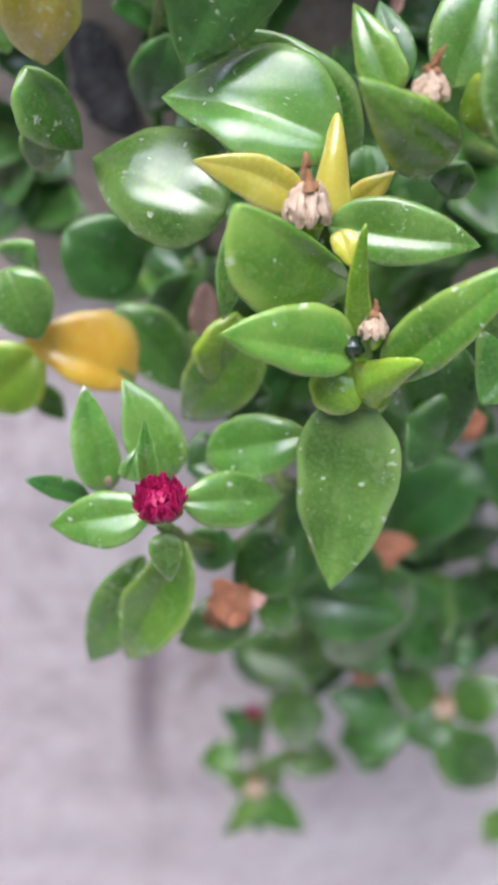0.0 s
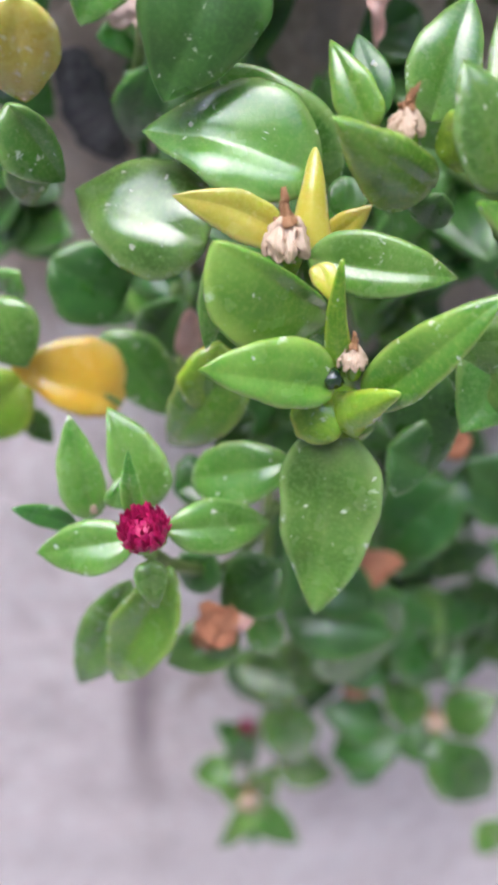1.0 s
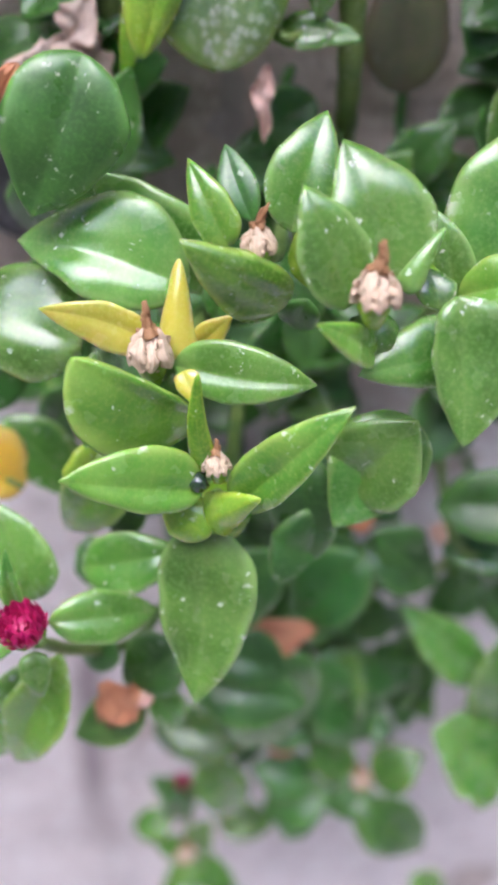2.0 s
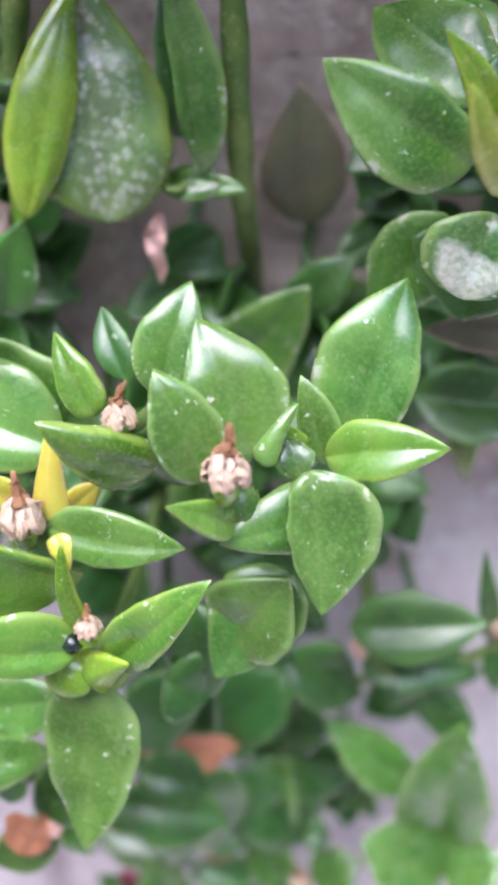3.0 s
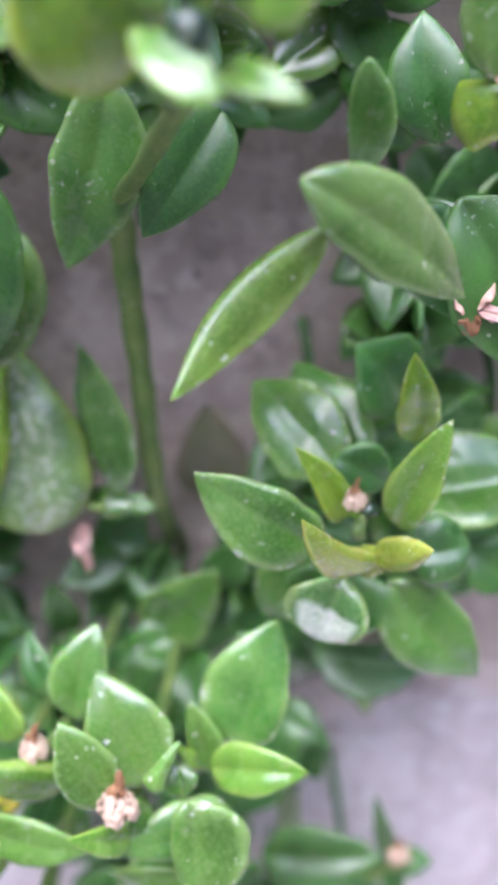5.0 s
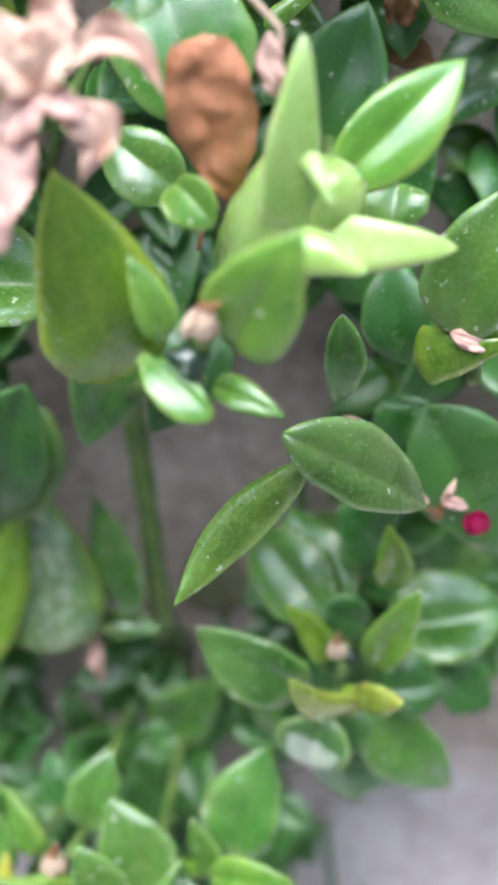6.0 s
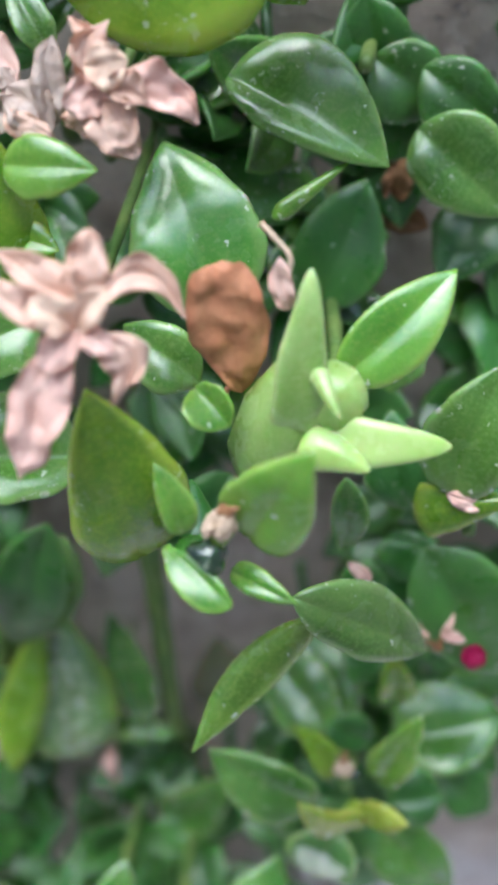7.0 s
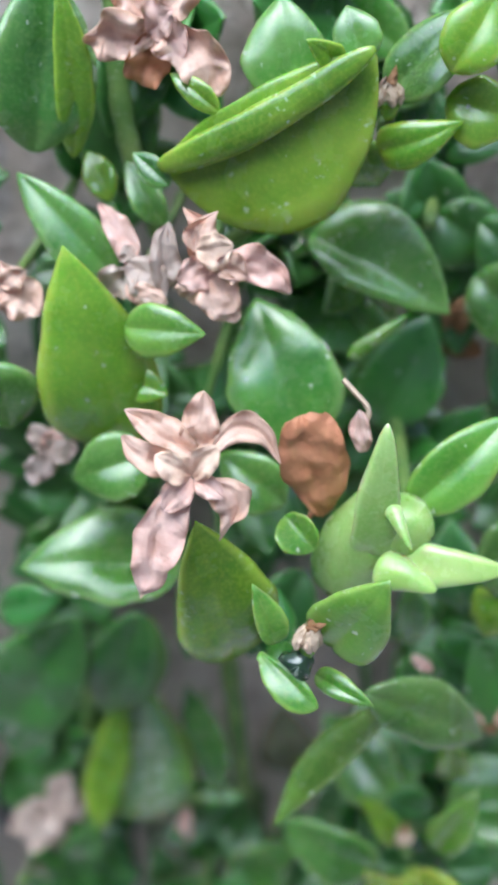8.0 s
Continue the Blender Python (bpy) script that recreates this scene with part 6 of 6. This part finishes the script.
leaf(s, (0.0402, 0.196, 1.1211), (0.0579, 0.196, 1.1207), 0.0192, (0.01, -0.74, 0.67), 0.2, 0.05, DARK_SHADED)
leaf(s, (0.0609, 0.202, 1.1027), (0.0773, 0.2, 1.1145), 0.0100, (-0.47, -0.71, 0.53), 0.2, 0.05, DARK_SHADED)
leaf(s, (0.0429, 0.2, 1.1343), (0.0647, 0.206, 1.1331), 0.0175, (0.23, -0.72, 0.66), 0.2, 0.05, DARK_SHADED)
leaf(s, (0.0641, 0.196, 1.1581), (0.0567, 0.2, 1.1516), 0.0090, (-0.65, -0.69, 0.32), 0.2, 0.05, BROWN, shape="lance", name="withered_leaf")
leaf(s, (0.0621, 0.21, 1.1192), (0.0756, 0.212, 1.1216), 0.0100, (-0.01, -0.73, 0.68), 0.2, 0.05, DARK_SHADED)
leaf(s, (0.0362, 0.188, 1.1529), (0.0212, 0.184, 1.1255), 0.0201, (-0.24, -0.93, 0.27), 0.2, 0.05, DARK_SHADED)
leaf(s, (0.0618, 0.196, 1.1424), (0.0428, 0.192, 1.1189), 0.0225, (-0.35, -0.84, 0.42), 0.2, 0.05, DARK_SHADED)
leaf(s, (0.0619, 0.2, 1.1426), (0.0844, 0.2, 1.1269), 0.0194, (0.39, -0.74, 0.56), 0.2, 0.05, DARK_SHADED)
leaf(s, (0.029, 0.182, 1.1227), (0.0397, 0.186, 1.0742), 0.0318, (0.49, -0.87, 0.04), 0.2, 0.05, DARK_SHADED)
leaf(s, (0.046, 0.2, 1.0916), (0.0702, 0.2, 1.0567), 0.0311, (0.54, -0.75, 0.38), 0.2, 0.05, DARK_SHADED)
leaf(s, (0.0358, 0.158, 1.1848), (0.0455, 0.16, 1.1771), 0.0185, (0.45, -0.82, 0.35), 0.2, 0.05, DARK_SHADED)
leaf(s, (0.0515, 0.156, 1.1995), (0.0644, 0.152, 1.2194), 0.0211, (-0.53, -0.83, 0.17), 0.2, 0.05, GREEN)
leaf(s, (0.0785, 0.202, 1.1345), (0.0644, 0.2, 1.147), 0.0157, (0.38, -0.88, 0.29), 0.2, 0.05, DARK_SHADED)
stem(s, [(0.0646, 0.206, 1.1133), (0.07, 0.206, 1.129), (0.0884, 0.208, 1.1288), (0.0914, 0.264, 1.1388)], 0.0015, 0.0013)

s = thing("hanging_shoot", (0.1043, 0.206, 1.1384), "lower shoot with dull green leaves and a dry dark bud", "plant", "shoots of the plant")
leaf(s, (0.0805, 0.196, 1.1593), (0.1158, 0.19, 1.1648), 0.0194, (-0.22, -0.67, 0.71), .2, 0.05, DARK_SHADED)
leaf(s, (0.084, 0.198, 1.1413), (0.1153, 0.196, 1.1396), 0.0142, (-0, -0.67, 0.75), 0.2, 0.05, DARK_SHADED)
leaf(s, (0.1091, 0.19, 1.0705), (0.1119, 0.186, 1.13), 0.0276, (-0.32, -0.95, -0.05), .3, 0.05, GREEN, lop=-0.04)
leaf(s, (0.1001, 0.194, 1.0921), (0.0732, 0.196, 1.122), 0.0172, (0.46, -0.76, 0.46), .2, 0.05, GREEN, lop=-0.16)
leaf(s, (0.109, 0.184, 1.0549), (0.0833, 0.182, 1.0814), 0.0334, (0.56, -0.67, 0.49), 0.2, 0.05, GREEN)
leaf(s, (0.1108, 0.184, 1.0548), (0.1269, 0.182, 1.0701), 0.0302, (-0.62, -0.53, 0.58), 0.2, 0.05, GREEN)
leaf(s, (0.0815, 0.206, 1.1419), (0.0886, 0.204, 1.1391), 0.0065, (0.08, -0.72, 0.69), 0.2, 0.05, PINKTAN, shape="lance", name="withered_leaf")
leaf(s, (0.1216, 0.2, 1.1477), (0.1149, 0.198, 1.1834), 0.0069, (-0.01, -1, -0.06), 0.2, 0.05, DARK_SHADED, shape="sepal", name="sepal")
leaf(s, (0.1235, 0.198, 1.1501), (0.1323, 0.196, 1.1521), 0.0095, (-0.3, -0.59, 0.75), 0.2, 0.05, DARK_SHADED, shape="sepal", name="sepal")
leaf(s, (0.1213, 0.198, 1.1478), (0.1218, 0.195, 1.1315), 0.0073, (-0.18, -0.97, 0.17), 0.2, 0.05, DARK_SHADED, shape="sepal", name="sepal")
leaf(s, (0.103, 0.206, 1.1201), (0.0943, 0.206, 1.1417), 0.0152, (0.33, -0.94, 0.13), 0.2, 0.05, DARK_SHADED)
leaf(s, (0.115, 0.2, 1.1024), (0.1082, 0.206, 1.1198), 0.0122, (0.11, -0.92, 0.36), 0.2, 0.05, DARK_SHADED)
leaf(s, (0.0904, 0.22, 1.1577), (0.0874, 0.222, 1.1744), 0.0116, (0.08, -0.99, 0.13), 0.2, 0.05, DARK_SHADED)
capsule(s, (0.1219, 0.196, 1.1563), (-0.04, 0.2, 1.05), 0.0040, (0, 0.41, 1.02), True, 0.38)
stem(s, [(0.1227, 0.198, 1.1502), (0.1144, 0.198, 1.1432), (0.1017, 0.198, 1.1388), (0.0872, 0.2, 1.1446), (0.0902, 0.264, 1.1546)], 0.0016, 0.0014)

# ---- inner shoots that fill the depth of the plant ----
r0 = random.Random(3)
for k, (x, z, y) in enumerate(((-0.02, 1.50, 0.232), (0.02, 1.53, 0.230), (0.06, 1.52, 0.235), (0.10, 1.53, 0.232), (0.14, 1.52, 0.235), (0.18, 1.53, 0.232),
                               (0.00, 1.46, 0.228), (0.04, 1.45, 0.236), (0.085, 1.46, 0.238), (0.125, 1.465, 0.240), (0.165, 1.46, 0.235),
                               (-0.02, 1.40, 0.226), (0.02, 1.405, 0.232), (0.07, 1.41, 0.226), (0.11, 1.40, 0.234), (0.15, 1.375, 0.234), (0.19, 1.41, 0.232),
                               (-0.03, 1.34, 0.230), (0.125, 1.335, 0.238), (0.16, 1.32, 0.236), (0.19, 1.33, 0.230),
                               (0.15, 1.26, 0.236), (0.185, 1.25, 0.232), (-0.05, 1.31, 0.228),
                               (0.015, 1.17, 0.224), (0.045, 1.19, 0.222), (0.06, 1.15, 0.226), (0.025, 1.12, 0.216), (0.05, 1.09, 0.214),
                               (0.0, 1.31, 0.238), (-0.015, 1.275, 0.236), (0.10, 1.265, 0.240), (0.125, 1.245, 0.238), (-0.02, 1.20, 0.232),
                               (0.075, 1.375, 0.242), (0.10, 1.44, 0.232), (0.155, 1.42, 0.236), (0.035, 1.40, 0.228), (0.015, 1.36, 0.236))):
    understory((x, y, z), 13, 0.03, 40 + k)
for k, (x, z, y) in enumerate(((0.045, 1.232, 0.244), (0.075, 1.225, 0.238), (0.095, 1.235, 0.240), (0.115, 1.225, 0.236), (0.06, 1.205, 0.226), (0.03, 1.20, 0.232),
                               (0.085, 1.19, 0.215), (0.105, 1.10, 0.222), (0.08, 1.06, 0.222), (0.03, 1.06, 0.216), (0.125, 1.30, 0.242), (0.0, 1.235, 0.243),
                               # the three left of -0.05 above 1.25 are added, barely seen, for shade
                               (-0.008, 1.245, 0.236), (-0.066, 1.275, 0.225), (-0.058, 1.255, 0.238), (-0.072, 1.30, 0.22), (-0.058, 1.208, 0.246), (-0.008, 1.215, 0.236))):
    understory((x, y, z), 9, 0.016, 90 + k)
